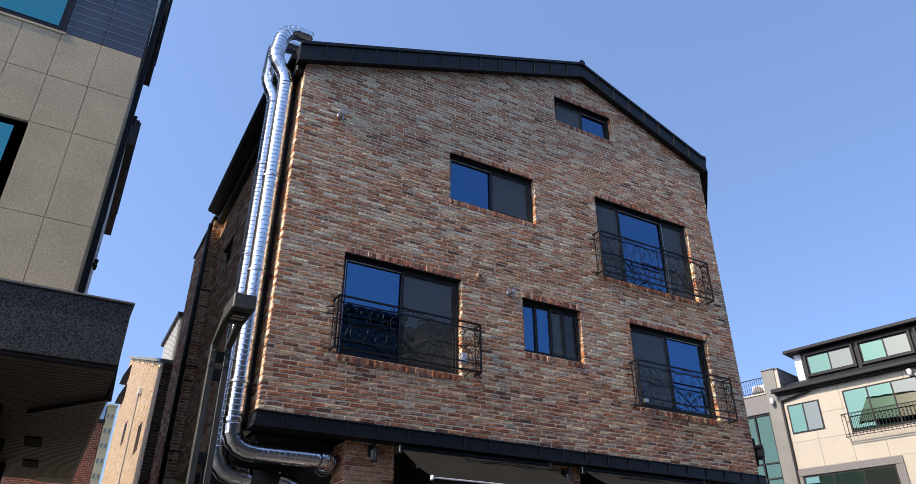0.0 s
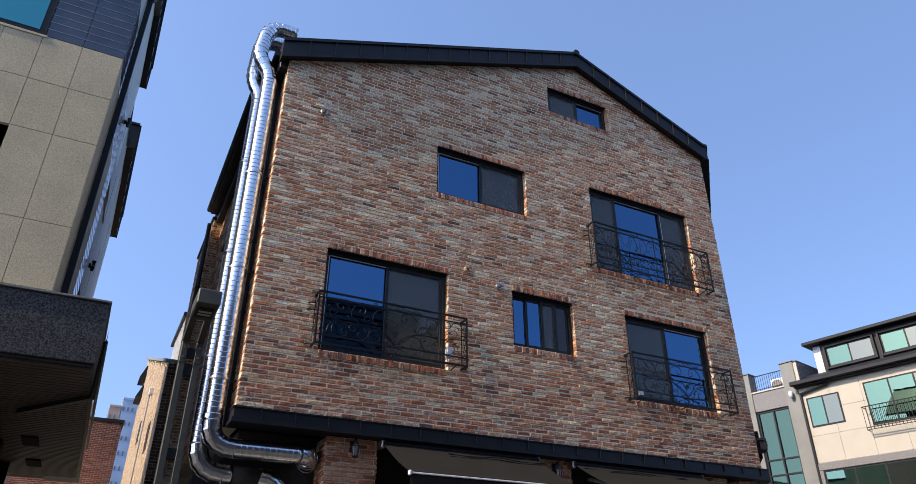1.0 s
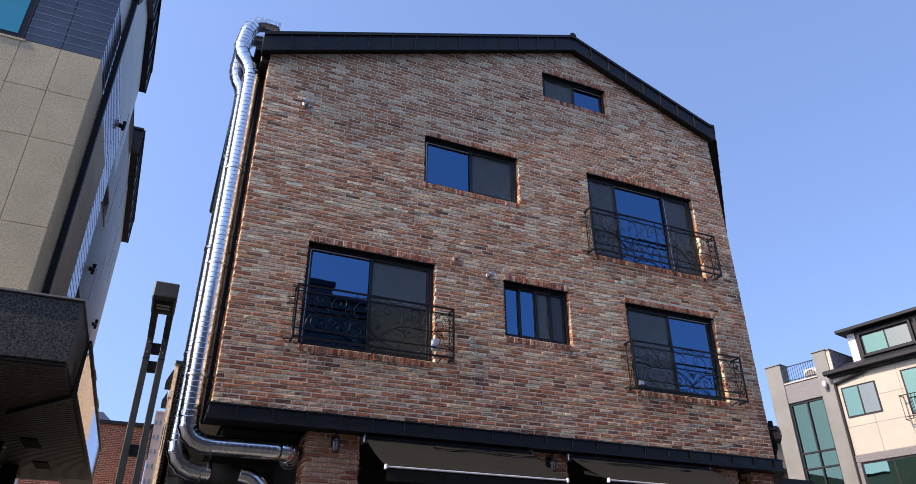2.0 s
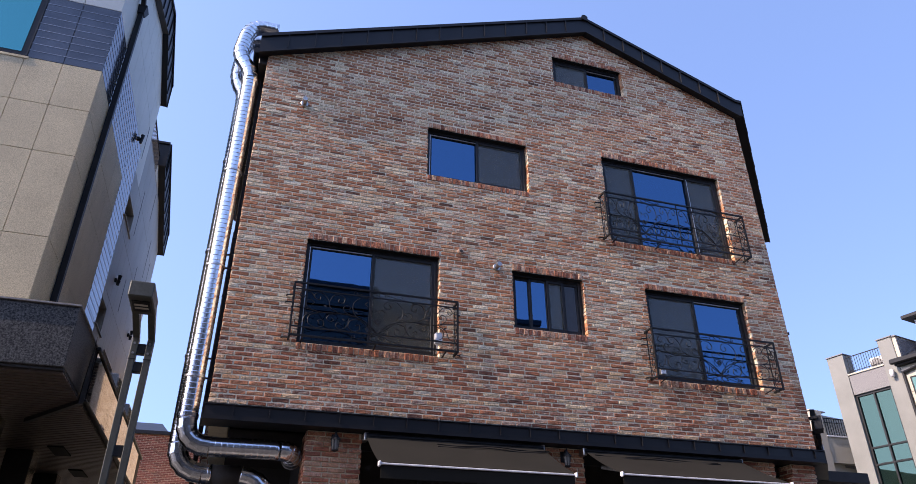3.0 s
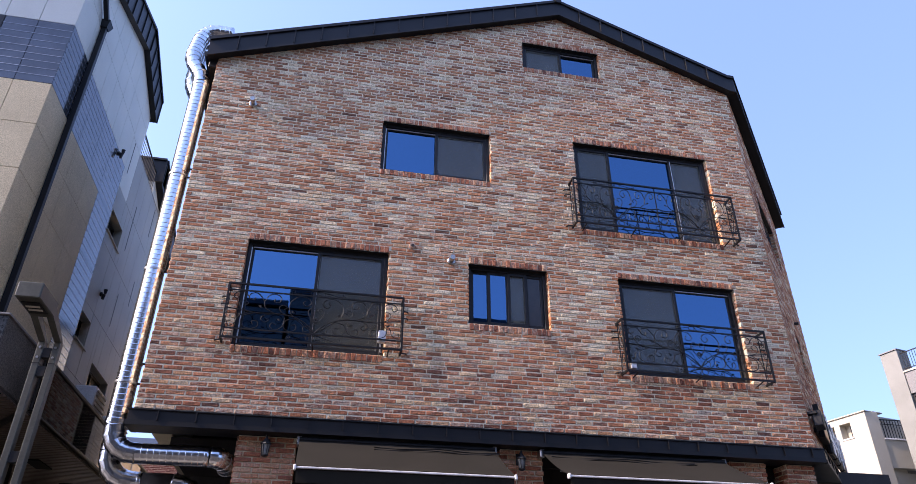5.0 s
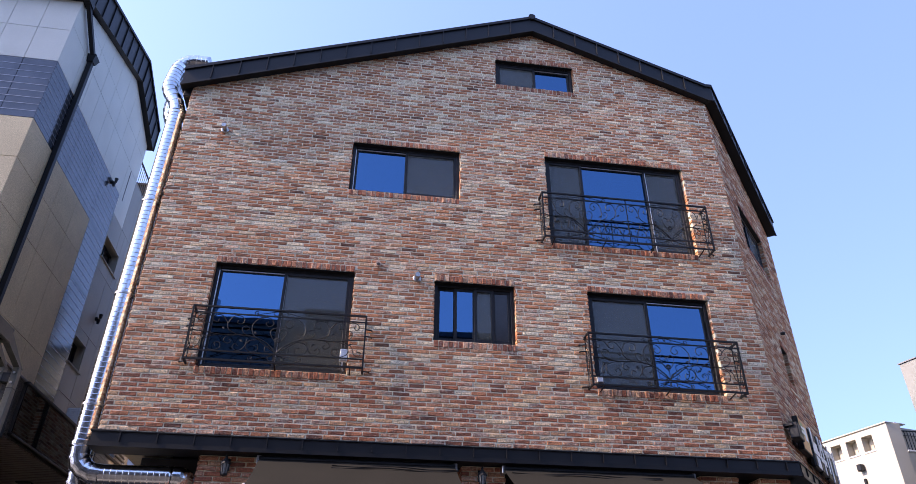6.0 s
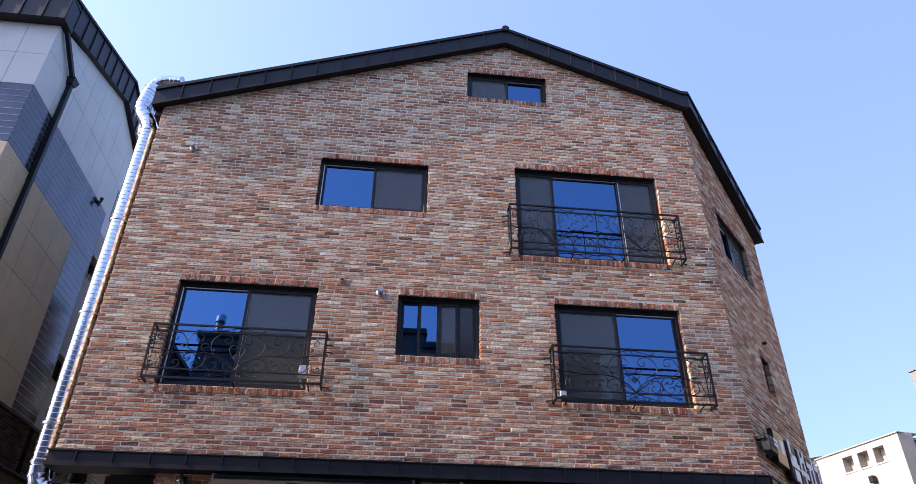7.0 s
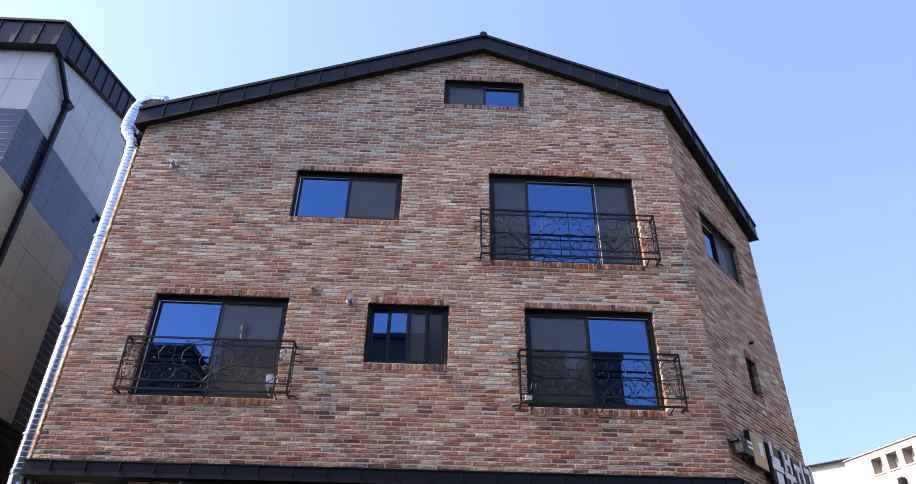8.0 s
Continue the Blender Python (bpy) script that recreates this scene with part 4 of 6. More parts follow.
def scroll_rail(name, label, x0, x1, z0, z1, y_out=0.23):
    """Wrought-iron window rail: a box of bars with vines and scrolls."""
    yf = WALL_Y - y_out
    rail = thing(name, label, "window rail", ((x0 + x1) / 2, WALL_Y, z0), group="scrolled window rails")
    P = lambda x, z: (x, yf, z)
    for nm, z, r in (("top_rail", z1, 0.013), ("second_rail", z1 - 0.10, 0.009), ("lower_rail", z0 + 0.13, 0.009), ("bottom_rail", z0, 0.013)):
        part(nm, Shape().flat_bar([(x0, yf, z), (x1, yf, z)], 2 * r, 2 * r), IRON, rail)
        if nm in ("top_rail", "bottom_rail"):
            for x in (x0, x1):
                part("side_rail", Shape().flat_bar([(x, yf, z), (x, WALL_Y + 0.03, z)], 2 * r, 2 * r), IRON, rail)
    for x in (x0, x1):
        part("post", Shape().flat_bar([(x, yf, z0 - 0.02), (x, yf, z1 + 0.01)], 0.024, 0.024, (0, 1, 0)), IRON, rail)
        tw = Shape()
        for ph in (0, math.pi):
            tw.tube([(x + 0.006 * math.cos(k * 0.9 + ph), WALL_Y - 0.05 + 0.006 * math.sin(k * 0.9 + ph), z0 + (z1 - z0) * k / 40) for k in range(41)], 0.006, 5)
        part("twisted_post", tw, IRON, rail)
        sd = Shape()
        ym = (yf + WALL_Y - 0.05) / 2
        for cz, s in ((z0 + 0.55 * (z1 - z0), 1), (z0 + 0.28 * (z1 - z0), -1), (z1 - 0.2, -1)):
            sd.tube([(x, ym + 0.75 * (q[0]), q[1]) for q in spiral(0, cz, 0.1, math.pi / 2 * s, 1.3, s)], 0.006, 5)
        sd.tube([(x, ym + 0.06 * math.sin(k * 0.35), z0 + (z1 - z0 - 0.1) * k / 20) for k in range(21)], 0.006, 5)
        part("side_scroll", sd, IRON, rail)
        for z in (z0 + 0.01, z1 - 0.02):
            part("wall_fixing", Shape().lathe([(0.022, -0.012), (0.022, 0), (0.012, 0.012), (0.012, 0.06)], (x, WALL_Y - 0.06, z), 10, "y"), IRON, rail)
    n = 3 if x1 - x0 > 2.7 else 2
    for i in range(n + 1):
        x = x0 + 0.18 + (x1 - x0 - 0.36) * i / n
        part("foot_bracket", Shape().flat_bar([(x, yf, z0), (x + 0.0, WALL_Y + 0.02, z0 - 0.035)], 0.02, 0.008), IRON, rail)
    # each plant grows from its foot in the middle of a panel to both sides
    zl, zh = z0 + 0.13, z1 - 0.10
    H = zh - zl
    mids = [(x0 + x1) / 2] if x1 - x0 < 2.7 else [x0 + (x1 - x0) * 0.25, x0 + (x1 - x0) * 0.75]
    half = (x1 - x0) / (2 * len(mids)) - 0.03
    if len(mids) > 1:
        part("middle_bar", Shape().flat_bar([P((x0 + x1) / 2, z0), P((x0 + x1) / 2, z1)], 0.014, 0.014, (0, 1, 0)), IRON, rail)
    for xm in mids:
        for sg in (-1, 1):
            reach = half / ((1.95 if len(mids) == 1 else 1.55) * H)
            at = lambda a, b: P(xm + sg * a * H * (reach if a > 0.6 else 1.0 + (reach - 1.0) * a / 0.6), zl + b * H)
            for nm, pts, r in SCROLLS:
                if len(mids) > 1 and nm != "stem" and max(a for a, b in pts) > 1.62:
                    continue
                part(nm, Shape().tube([at(a, b) for a, b in smooth_line(pts) if a * H * reach < half + 0.03], r, 6), IRON, rail)
            for a, b in LEAVES:
                if a * H * reach > half:
                    continue
                lx, _, lz = at(a, b)
                lf = Shape()
                lf.add([P(lx - 0.032 * sg, lz - 0.014), (lx, yf - 0.008, lz - 0.018), P(lx + 0.036 * sg, lz + 0.016), (lx, yf - 0.008, lz + 0.02), (lx, yf + 0.008, lz)],
                       [(0, 1, 3), (1, 2, 3), (0, 4, 1), (1, 4, 2), (2, 4, 3), (3, 4, 0)])
                part("leaf", lf, IRON, rail)
        fl = Shape()
        for k in range(5):
            a = k * 2 * math.pi / 5 + 0.3
            fl.lathe([(0.002, -0.006), (0.019, 0), (0.002, 0.006)], (xm + 0.026 * math.cos(a), yf - 0.01, zl + 0.36 * H + 0.026 * math.sin(a)), 7, "y")
        part("flower", fl, IRON, rail)
        # crest between the two top rails, and the same one under the plant
        for z_c, hgt in ((z1 - 0.052, 0.036), (z0 + 0.065, 0.045)):
            cr = Shape()
            for k in (-1, 1):
                cr.tube([P(xm + k * 0.055 + 0.05 * math.cos(q * math.pi / 8), z_c + hgt * math.sin(q * math.pi / 8)) for q in range(17)], 0.0055, 5)
            for sg in (-1, 1):
                cr.tube([P(xm + sg * (0.02 + 0.32 * t), z_c + hgt * (1 - 2 * t)) for t in (0, 0.5, 1)], 0.0055, 5)
                cr.tube([P(*q) for q in spiral(xm + sg * 0.34, z_c - hgt * 0.25, 0.04, -math.pi / 2, 1.2, sg, 14)], 0.0055, 5)
            part("crest", cr, IRON, rail)
    for x, sg in ((x0, -1), (x1, 1)):
        for z in (z1 - 0.13, z1 - 0.24, z0 + 0.02):
            part("fixing_pin", Shape().tube([(x, WALL_Y - 0.05, z), (x + sg * 0.09, WALL_Y - 0.03, z), (x + sg * 0.1, WALL_Y + 0.01, z)], 0.011, 7), IRON, rail)
    return rail


scroll_rail("window_rail", "black wrought-iron scrolled rail before the lower window", 2.82, 5.30, 5.09, 5.90)
scroll_rail("window_rail", "long black wrought-iron scrolled rail before the wide window", 8.15, 11.16, 7.61, 8.50)
scroll_rail("window_rail", "black wrought-iron scrolled rail before the window by the corner", 8.73, 11.19, 5.05, 5.885)

# ---- small fittings on the front ----
def vent_pipe(x, z, label):
    v = thing("flue_vent", label, "vent", (x, WALL_Y, z), group="flue vents")
    part("flange", Shape().lathe([(0.055, -0.03), (0.066, -0.02), (0.066, -0.008), (0.05, 0.01)], (x, WALL_Y - 0.012, z), 18, "y"), CHROME, v)
    part("pipe", Shape().tube([(x, WALL_Y, z), (x, WALL_Y - 0.1, z + 0.0), (x - 0.002, WALL_Y - 0.13, z + 0.0)], 0.034, 14), CHROME, v, smooth=False)
    part("cap", Shape().lathe([(0.04, -0.03), (0.044, -0.02), (0.044, 0.025), (0.03, 0.03)], (x - 0.002, WALL_Y - 0.14, z), 14, "y"), CHROME, v)


vent_pipe(2.62, 9.35, "short steel flue pipe with a round flange")
vent_pipe(6.05, 6.72, "short steel flue pipe beside the small window")
VX, VZ = 5.418, 6.929
hv = thing("round_vent", "small round pinkish clay vent with a dark mouth", "vent", (VX, WALL_Y, VZ))
part("ring", Shape().lathe([(0.045, -0.03), (0.05, 0.0), (0.05, 0.03)], (VX, WALL_Y - 0.02, VZ), 16, "y"), CLAY, hv)
# Dark disc before the ring stands for the shade inside the hole.
part("mouth", Shape().lathe([(0.026, -0.004), (0.026, 0.0)], (VX + 0.006, WALL_Y - 0.053, VZ - 0.012), 16, "y"), DARK_AND_GLOOM, hv)
bx = thing("junction_box", "small white plastic box fixed by the rail", "box", (5.0, WALL_Y - 0.1, 5.25))
part("box_body", Shape().box(4.96, 5.07, WALL_Y - 0.2, WALL_Y - 0.12, 5.2, 5.38, 0.012), WHITE, bx)
part("cable", Shape().tube([(5.0, WALL_Y - 0.15, 5.2), (5.0, WALL_Y - 0.13, 5.12), (5.02, WALL_Y - 0.05, 5.1)], 0.012, 8), WHITE, bx)
fd = thing("flood_light", "small grey flood light clipped to the rail", "lamp", (8.86, WALL_Y - 0.1, 5.1))
part("housing", Shape().box(8.80, 8.90, WALL_Y - 0.22, WALL_Y - 0.14, 5.08, 5.20, 0.015), CHROME, fd)
part("lens", Shape().box(8.81, 8.89, WALL_Y - 0.226, WALL_Y - 0.222, 5.1, 5.18, 0.004), WHITE, fd)
wi = thing("loose_wire", "loose curl of pale cable end sticking out", "cable", (6.58, WALL_Y, 4.27))
part("strand", Shape().tube([(6.58, WALL_Y, 4.3), (6.56, WALL_Y - 0.05, 4.34), (6.54, WALL_Y - 0.05, 4.27), (6.6, WALL_Y - 0.04, 4.24), (6.66, WALL_Y - 0.05, 4.27), (6.62, WALL_Y - 0.03, 4.3)], 0.004, 6), CREAM, wi)


def lantern(x, z):
    y = WALL_Y - 0.02
    L = thing("wall_lantern", "small black carriage lantern with frosted panes on a brick pier", "lantern", (x, y, z), group="wall lanterns")
    part("back_plate", Shape().box(x - 0.04, x + 0.04, WALL_Y + 0.075, WALL_Y + 0.095, z - 0.06, z + 0.1, 0.006), IRON, L)
    part("arm", Shape().tube([(x, WALL_Y + 0.08, z + 0.04), (x, y + 0.02, z + 0.10), (x, y - 0.03, z + 0.085)], 0.01, 8), IRON, L)
    yc = y - 0.03
    part("roof", Shape().lathe([(0.072, 0.0), (0.068, 0.012), (0.04, 0.045), (0.02, 0.075), (0.012, 0.085), (0.018, 0.1), (0.004, 0.125)], (x, yc, z), 8), IRON, L)
    part("glass", Shape().lathe([(0.036, -0.13), (0.05, 0.0)], (x, yc, z), 8), FROSTED, L, "frosted pale lantern glass")
    for k in range(6):
        a = k * math.pi / 3
        part("rib", Shape().tube([(x + 0.039 * math.cos(a), yc + 0.039 * math.sin(a), z - 0.13), (x + 0.054 * math.cos(a), yc + 0.054 * math.sin(a), z)], 0.006, 5), IRON, L)
    part("candle", Shape().lathe([(0.01, -0.12), (0.01, -0.06), (0.02, -0.03), (0.004, -0.005)], (x, yc, z), 8), WHITE, L)
    part("base", Shape().lathe([(0.016, -0.16), (0.047, -0.145), (0.047, -0.13)], (x, yc, z), 8), IRON, L)


FROSTED = material("frosted_lantern_glass", (0.26, 0.25, 0.22), 0.3, scale=20, spread=0.1)
lantern(3.61, 3.72)
lantern(7.06, 3.70)


def awning(x0, x1, zf):
    A = thing("awning", "dark brown cloth awning let out over the shop front", "awning", ((x0 + x1) / 2, WALL_Y, 3.8), group="shop awnings")
    n, m = 12, 10
    sh = Shape()
    vs = []
    for side in (0, 1):
        for i in range(n + 1):
            for j in range(m + 1):
                t = j / m
                x = x0 + (x1 - x0) * i / n
                y = WALL_Y - 0.05 - t * 0.98
                z = 3.80 - t * (3.80 - zf - 0.02) - 0.025 * math.sin(math.pi * t) - 0.004 * math.sin(i * 2.1 + t * 3) - side * 0.004
                vs.append((x, y, z))
    k = (n + 1) * (m + 1)
    fs = []
    for i in range(n):
        for j in range(m):
            a = i * (m + 1) + j
            fs.append((a, a + 1, a + m + 2, a + m + 1))
            fs.append((k + a + m + 1, k + a + m + 2, k + a + 1, k + a))
    sh.add(vs, fs)
    part("cloth", sh, AWNING, A, smooth=True, recalc=False)
    part("front_bar", Shape().box(x0 - 0.01, x1 + 0.01, WALL_Y - 1.06, WALL_Y - 1.03, zf - 0.012, zf + 0.010, 0.005), WHITE, A, "white front bar")
    part("valance", Shape().box(x0 + 0.02, x1 - 0.02, WALL_Y - 1.036, WALL_Y - 1.03, zf - 0.17, zf - 0.013), AWNING, A)
    part("roller", Shape().tube([(x0, WALL_Y - 0.04, 3.81), (x1, WALL_Y - 0.04, 3.81)], 0.035, 12), IRON, A)
    for x in (x0 + 0.0, x1 - 0.0):
        part("end_cap", Shape().box(x - 0.018, x + 0.018, WALL_Y - 1.075, WALL_Y - 1.015, zf - 0.035, zf + 0.03, 0.012), WHITE, A)
        part("wall_bracket", Shape().box(x - 0.03, x + 0.03, WALL_Y - 0.06, WALL_Y + 0.12, 3.74, 3.85, 0.008), CHROME, A)
    for x, s in ((x0 + 0.25, 1), (x1 - 0.25, -1)):
        part("folding_arm", Shape().flat_bar([(x, WALL_Y - 0.05, 3.58), (x + s * 0.7, WALL_Y - 0.45, 3.42), (x + s * 0.15, WALL_Y - 1.0, zf - 0.06)], 0.03, 0.05), CHROME, A)
    return A


awning(4.03, 6.68, 3.245)
awning(7.37, 10.17, 3.295)

# Black strands draw the sagging cables and their wavy shadows as solid lines.
for xa, xb in ((5.0, 6.7), (7.45, 9.6)):
    cb = thing("cable", "black strands for a slack cable and its wavy shadow", "cable", (xa, WALL_Y - 0.2, 3.74), group="slack cables")
    for dz in (0.0, 0.035):
        part("strand", Shape().tube([(xa + (xb - xa) * i / 40, WALL_Y - 0.20 - dz * 1.6, 3.722 - dz * 1.05 - 0.012 * math.sin(i * 0.24 + dz * 20)) for i in range(41)], 0.007, 6), IRON, cb)

# ---- sign on the splayed wall ----
def sbox(u0, u1, d0, d1, z0, z1, c=0.006):
    s = Shape().box(u0, u1, d0, d1, z0, z1, c)
    s.v = [splay(u, d, z) for u, d, z in s.v]
    return s


sg = thing("shop_sign", "black box letters with white faces and an orange panel", "shop sign", splay(1.8, 0, 4.3))
part("mounting_rail", sbox(0.45, 3.7, 0.01, 0.06, 4.45, 4.53), IRON, sg)
pn = part("picture_panel", sbox(0.60, 1.20, 0.06, 0.14, 4.40, 4.94), IRON, sg, "black box with an orange picture face")
part("picture", sbox(0.62, 1.18, 0.142, 0.147, 4.415, 4.925), SIGN_ART, pn, "orange print")
part("picture_leaf", sbox(0.68, 0.86, 0.149, 0.152, 4.66, 4.86), SIGN_GREEN, pn, "green printed shape")
part("picture_arch", sbox(0.90, 1.08, 0.149, 0.152, 4.60, 4.82), WHITE, pn, "pale printed arch")
LETTERS = [[(0.02, 0.1, 0.34, 0.62), (0.02, 0.36, 0.32, 0.40), (0.0, 0.46, 0.22, 0.29), (0.1, 0.36, 0.0, 0.16)],
           [(0.06, 0.12, 0.3, 0.6), (0.32, 0.38, 0.3, 0.6), (0.06, 0.38, 0.42, 0.48), (0.0, 0.46, 0.18, 0.25), (0.2, 0.26, 0.0, 0.18)],
           [(0.0, 0.28, 0.42, 0.49), (0.1, 0.16, 0.1, 0.42), (0.36, 0.43, 0.0, 0.62)],
           [(0.0, 0.26, 0.48, 0.55), (0.2, 0.27, 0.2, 0.5), (0.36, 0.43, 0.0, 0.62)]]
for i, bars in enumerate(LETTERS):
    u = 1.36 + i * 0.55
    bk = part("letter_box", sbox(u - 0.01, u + 0.47, 0.06, 0.15, 4.28, 4.93, 0.03), IRON, sg)
    for a, b, c, d in bars:
        part("letter_bar", sbox(u + a, u + b + 0.035, 0.152, 0.165, 4.285 + c, 4.32 + d), WHITE, bk, "white bar of the sign")
bl = thing("blade_sign", "small grey box sign with two lines of white bars", "sign", splay(0.25, 0, 4.6))
part("sign_body", sbox(0.08, 0.44, 0.06, 0.2, 4.46, 4.70, 0.01), SHEET, bl)
for z in (4.62, 4.55):
    part("text_bar", sbox(0.2, 0.4, 0.222, 0.226, z, z + 0.045, 0.002), WHITE, bl, "white bar standing for small writing")
part("sign_arm", sbox(0.04, 0.16, 0.0, 0.14, 4.64, 4.68, 0.004), IRON, bl)
vb = thing("round_vent", "small dark vent pipe in the splayed wall", "vent", splay(2.12, 0, 6.96))
part("vent_pipe", Shape().tube([splay(2.12, -0.02, 6.96), splay(2.12, 0.08, 6.95)], 0.03, 10), DARK_AND_GLOOM, vb)

# ---- street lamp ----
sl = thing("street_lamp", "olive-grey twin-post street lamp with a box head", "street lamp", (1.11, 8.08, 0.15))
PX0, PX1, PY, PZ = 1.025, 1.19, 8.08, 4.49
HZ = 4.62                      # underside of the lamp head
HX0, HX1, HY0, HY1 = 0.982, 1.232, 7.08, 7.62
for x in (PX0, PX1):
    part("post", Shape().box(x - 0.036, x + 0.036, PY - 0.05, PY + 0.05, 0.15, PZ, 0.006), LAMP_PAINT, sl)
    part("arm", Shape().hexa([(x - 0.036, PY - 0.05, PZ), (x + 0.036, PY - 0.05, PZ), (x + 0.036, PY + 0.05, PZ), (x - 0.036, PY + 0.05, PZ)],
                             [(x - 0.036, HY1 - 0.02, HZ + 0.005), (x + 0.036, HY1 - 0.02, HZ + 0.005), (x + 0.036, HY1 - 0.02, HZ + 0.14), (x - 0.036, HY1 - 0.02, HZ + 0.14)]), LAMP_PAINT, sl)
hd = part("head", Shape().box(HX0, HX1, HY0, HY1, HZ, HZ + 0.18, 0.012), LAMP_PAINT, sl)
part("lens_frame", Shape().box(HX0 + 0.03, HX1 - 0.03, HY0 + 0.12, HY1 - 0.12, HZ - 0.012, HZ, 0.004), IRON, hd)
for y in (7.30, 7.39):
    part("led_strip", Shape().box(HX0 + 0.055, HX1 - 0.055, y - 0.02, y + 0.02, HZ - 0.018, HZ - 0.012), CREAM, hd, "pale unlit lamp strip")
for z in (4.36, 4.14, 3.19, 1.6):
    part("spacer", Shape().box(PX0 + 0.036, PX1 - 0.036, PY - 0.045, PY + 0.045, z - 0.06, z + 0.06, 0.005), IRON, sl)
for x in (PX0, PX1):
    part("collar", Shape().box(x - 0.038, x + 0.038, PY - 0.052, PY + 0.052, 4.225, 4.235), IRON, sl)
    for z in (4.42, 4.30):
        part("bolt", Shape().lathe([(0.014, -0.06), (0.014, -0.05), (0.008, -0.045)], (x, PY, z), 8, "y"), CHROME, sl)
part("base_plate", Shape().box(0.89, 1.33, 7.88, 8.28, 0.15, 0.18, 0.008), LAMP_PAINT, sl)

# ---- next house: granite and panels ----
NX, NY = -0.62, 9.47
nb = thing("neighbour_house", "tall house clad in beige granite and pale panels with dark roof edges", "house", (NX - 4, NY + 4, 0), kind="structure")
part("core", Shape().box(-9.0, NX - 0.03, NY + 0.03, 13.70, 5.0, 12.35), PALE, nb)
part("middle_core", Shape().box(-9.0, NX - 0.24, 13.70, 14.42, 5.0, 12.35), DARK_AND_GLOOM, nb)
part("rear_core", Shape().box(-9.0, NX - 0.24, 14.42, 19.25, 5.0, 11.66), DARK_AND_GLOOM, nb)
part("rear_coping", Shape().box(NX - 0.26, NX + 0.004, 14.46, 19.25, 11.684, 11.71), SHADED_PANEL, nb)
part("rear_end", Shape().box(NX - 0.24, NX - 0.002, 19.22, 19.25, 5.0, 11.68), SHADED_PANEL, nb)
gb = Shape()
gb.hexa([(-9.0, 9.6, 12.3), (NX - 0.03, 9.6, 12.3), (NX - 0.03, 14.42, 12.3), (-9.0, 14.42, 12.3)],
        [(-9.0, 12.4, 13.75), (NX - 0.03, 12.4, 13.75), (NX - 0.03, 13.0, 13.75), (-9.0, 13.0, 13.75)])
part("gable_core", gb, PALE, nb)


def panel(u0, u1, z0, z1, mat, face, proud=0.0, thick=0.03, g=0.004):
    sh = Shape()
    if face == "front":
        sh.box(u0 + g, u1 - g, NY - proud, NY - proud + thick, z0 + g, z1 - g, 0.002)
    else:
        sh.box(NX + proud - thick, NX + proud, u0 + g, u1 - g, z0 + g, z1 - g, 0.002)
    return sh


SLOTS = ((15.27, 9.48, 10.7), (16.8, 10.74, 11.58), (17.73, 9.53, 10.65), (16.66, 8.66, 9.34), (15.68, 7.72, 8.53), (18.4, 9.36, 10.29), (13.96, 10.79, 11.67))
SIDE_WINDOWS = ((13.76, 14.75, 9.20, 9.70), (13.76, 14.44, 6.72, 7.27), (15.2, 16.7, 6.15, 6.68))


def clad(name, c0, c1, z0, z1, mat):
    """Side panel with the window openings left out."""
    rects = [(c0, c1, z0, z1)]
    for y0, y1, w0, w1 in SIDE_WINDOWS:
        rest = []
        for a, b, c, d in rects:
            if b <= y0 or a >= y1 or d <= w0 or c >= w1:
                rest.append((a, b, c, d))
                continue
            lo, hi = max(a, y0), min(b, y1)
            rest += [q for q in ((a, lo, c, d), (hi, b, c, d), (lo, hi, c, w0), (lo, hi, w1, d)) if q[1] - q[0] > 0.02 and q[3] - q[2] > 0.02]
        rects = rest
    for a, b, c, d in rects:
        part(name, panel(a, b, c, d, mat, "side"), mat, nb)


ROWS_Z = [4.9, 5.38, 6.34, 7.74, 8.60, 9.44]
COLS_F = [NX - 0.0, -1.20, -1.745, -2.255, -2.8, -3.35, -3.9, -4.5]
for c0, c1 in zip(COLS_F, COLS_F[1:]):
    for z0, z1 in zip(ROWS_Z, ROWS_Z[1:]):
        if c0 <= -1.7 and z0 == 6.34:
            continue
        part("granite_panel", panel(c1, c0, z0, z1, BEIGE, "front"), BEIGE, nb)
SIDE_Y = [NY, 10.3, 11.08, 11.9, 12.68]
for c0, c1 in zip(SIDE_Y, SIDE_Y[1:]):
    for z0, z1 in zip(ROWS_Z, ROWS_Z[1:]):
        part("granite_panel", panel(c0, c1, z0, z1, BEIGE, "side"), BEIGE, nb)


def louvre(face, u0, u1, z0, z1, gap=0.125):
    lv = part("louvre_panel", panel(u0, u1, z0, z1, NAVY, face), NAVY, nb, "navy panel with pale louvre lines")
    z = z0 + gap
    sh = Shape()
    while z < z1 - 0.02:
        if face == "front":
            sh.box(u0, u1, NY - 0.004, NY + 0.01, z - 0.005, z + 0.005)
        else:
            sh.box(NX - 0.01, NX + 0.004, u0, u1, z - 0.005, z + 0.005)
        z += gap
    part("slats", sh, LOUVRE, lv)


louvre("front", -1.72, -1.20, 9.44, 10.80, 0.15)
louvre("front", -1.20, NX, 9.44, 10.80, 0.15)
for c0, c1 in zip(SIDE_Y, SIDE_Y[1:]):
    louvre("side", c0, c1, 9.44, 10.80)
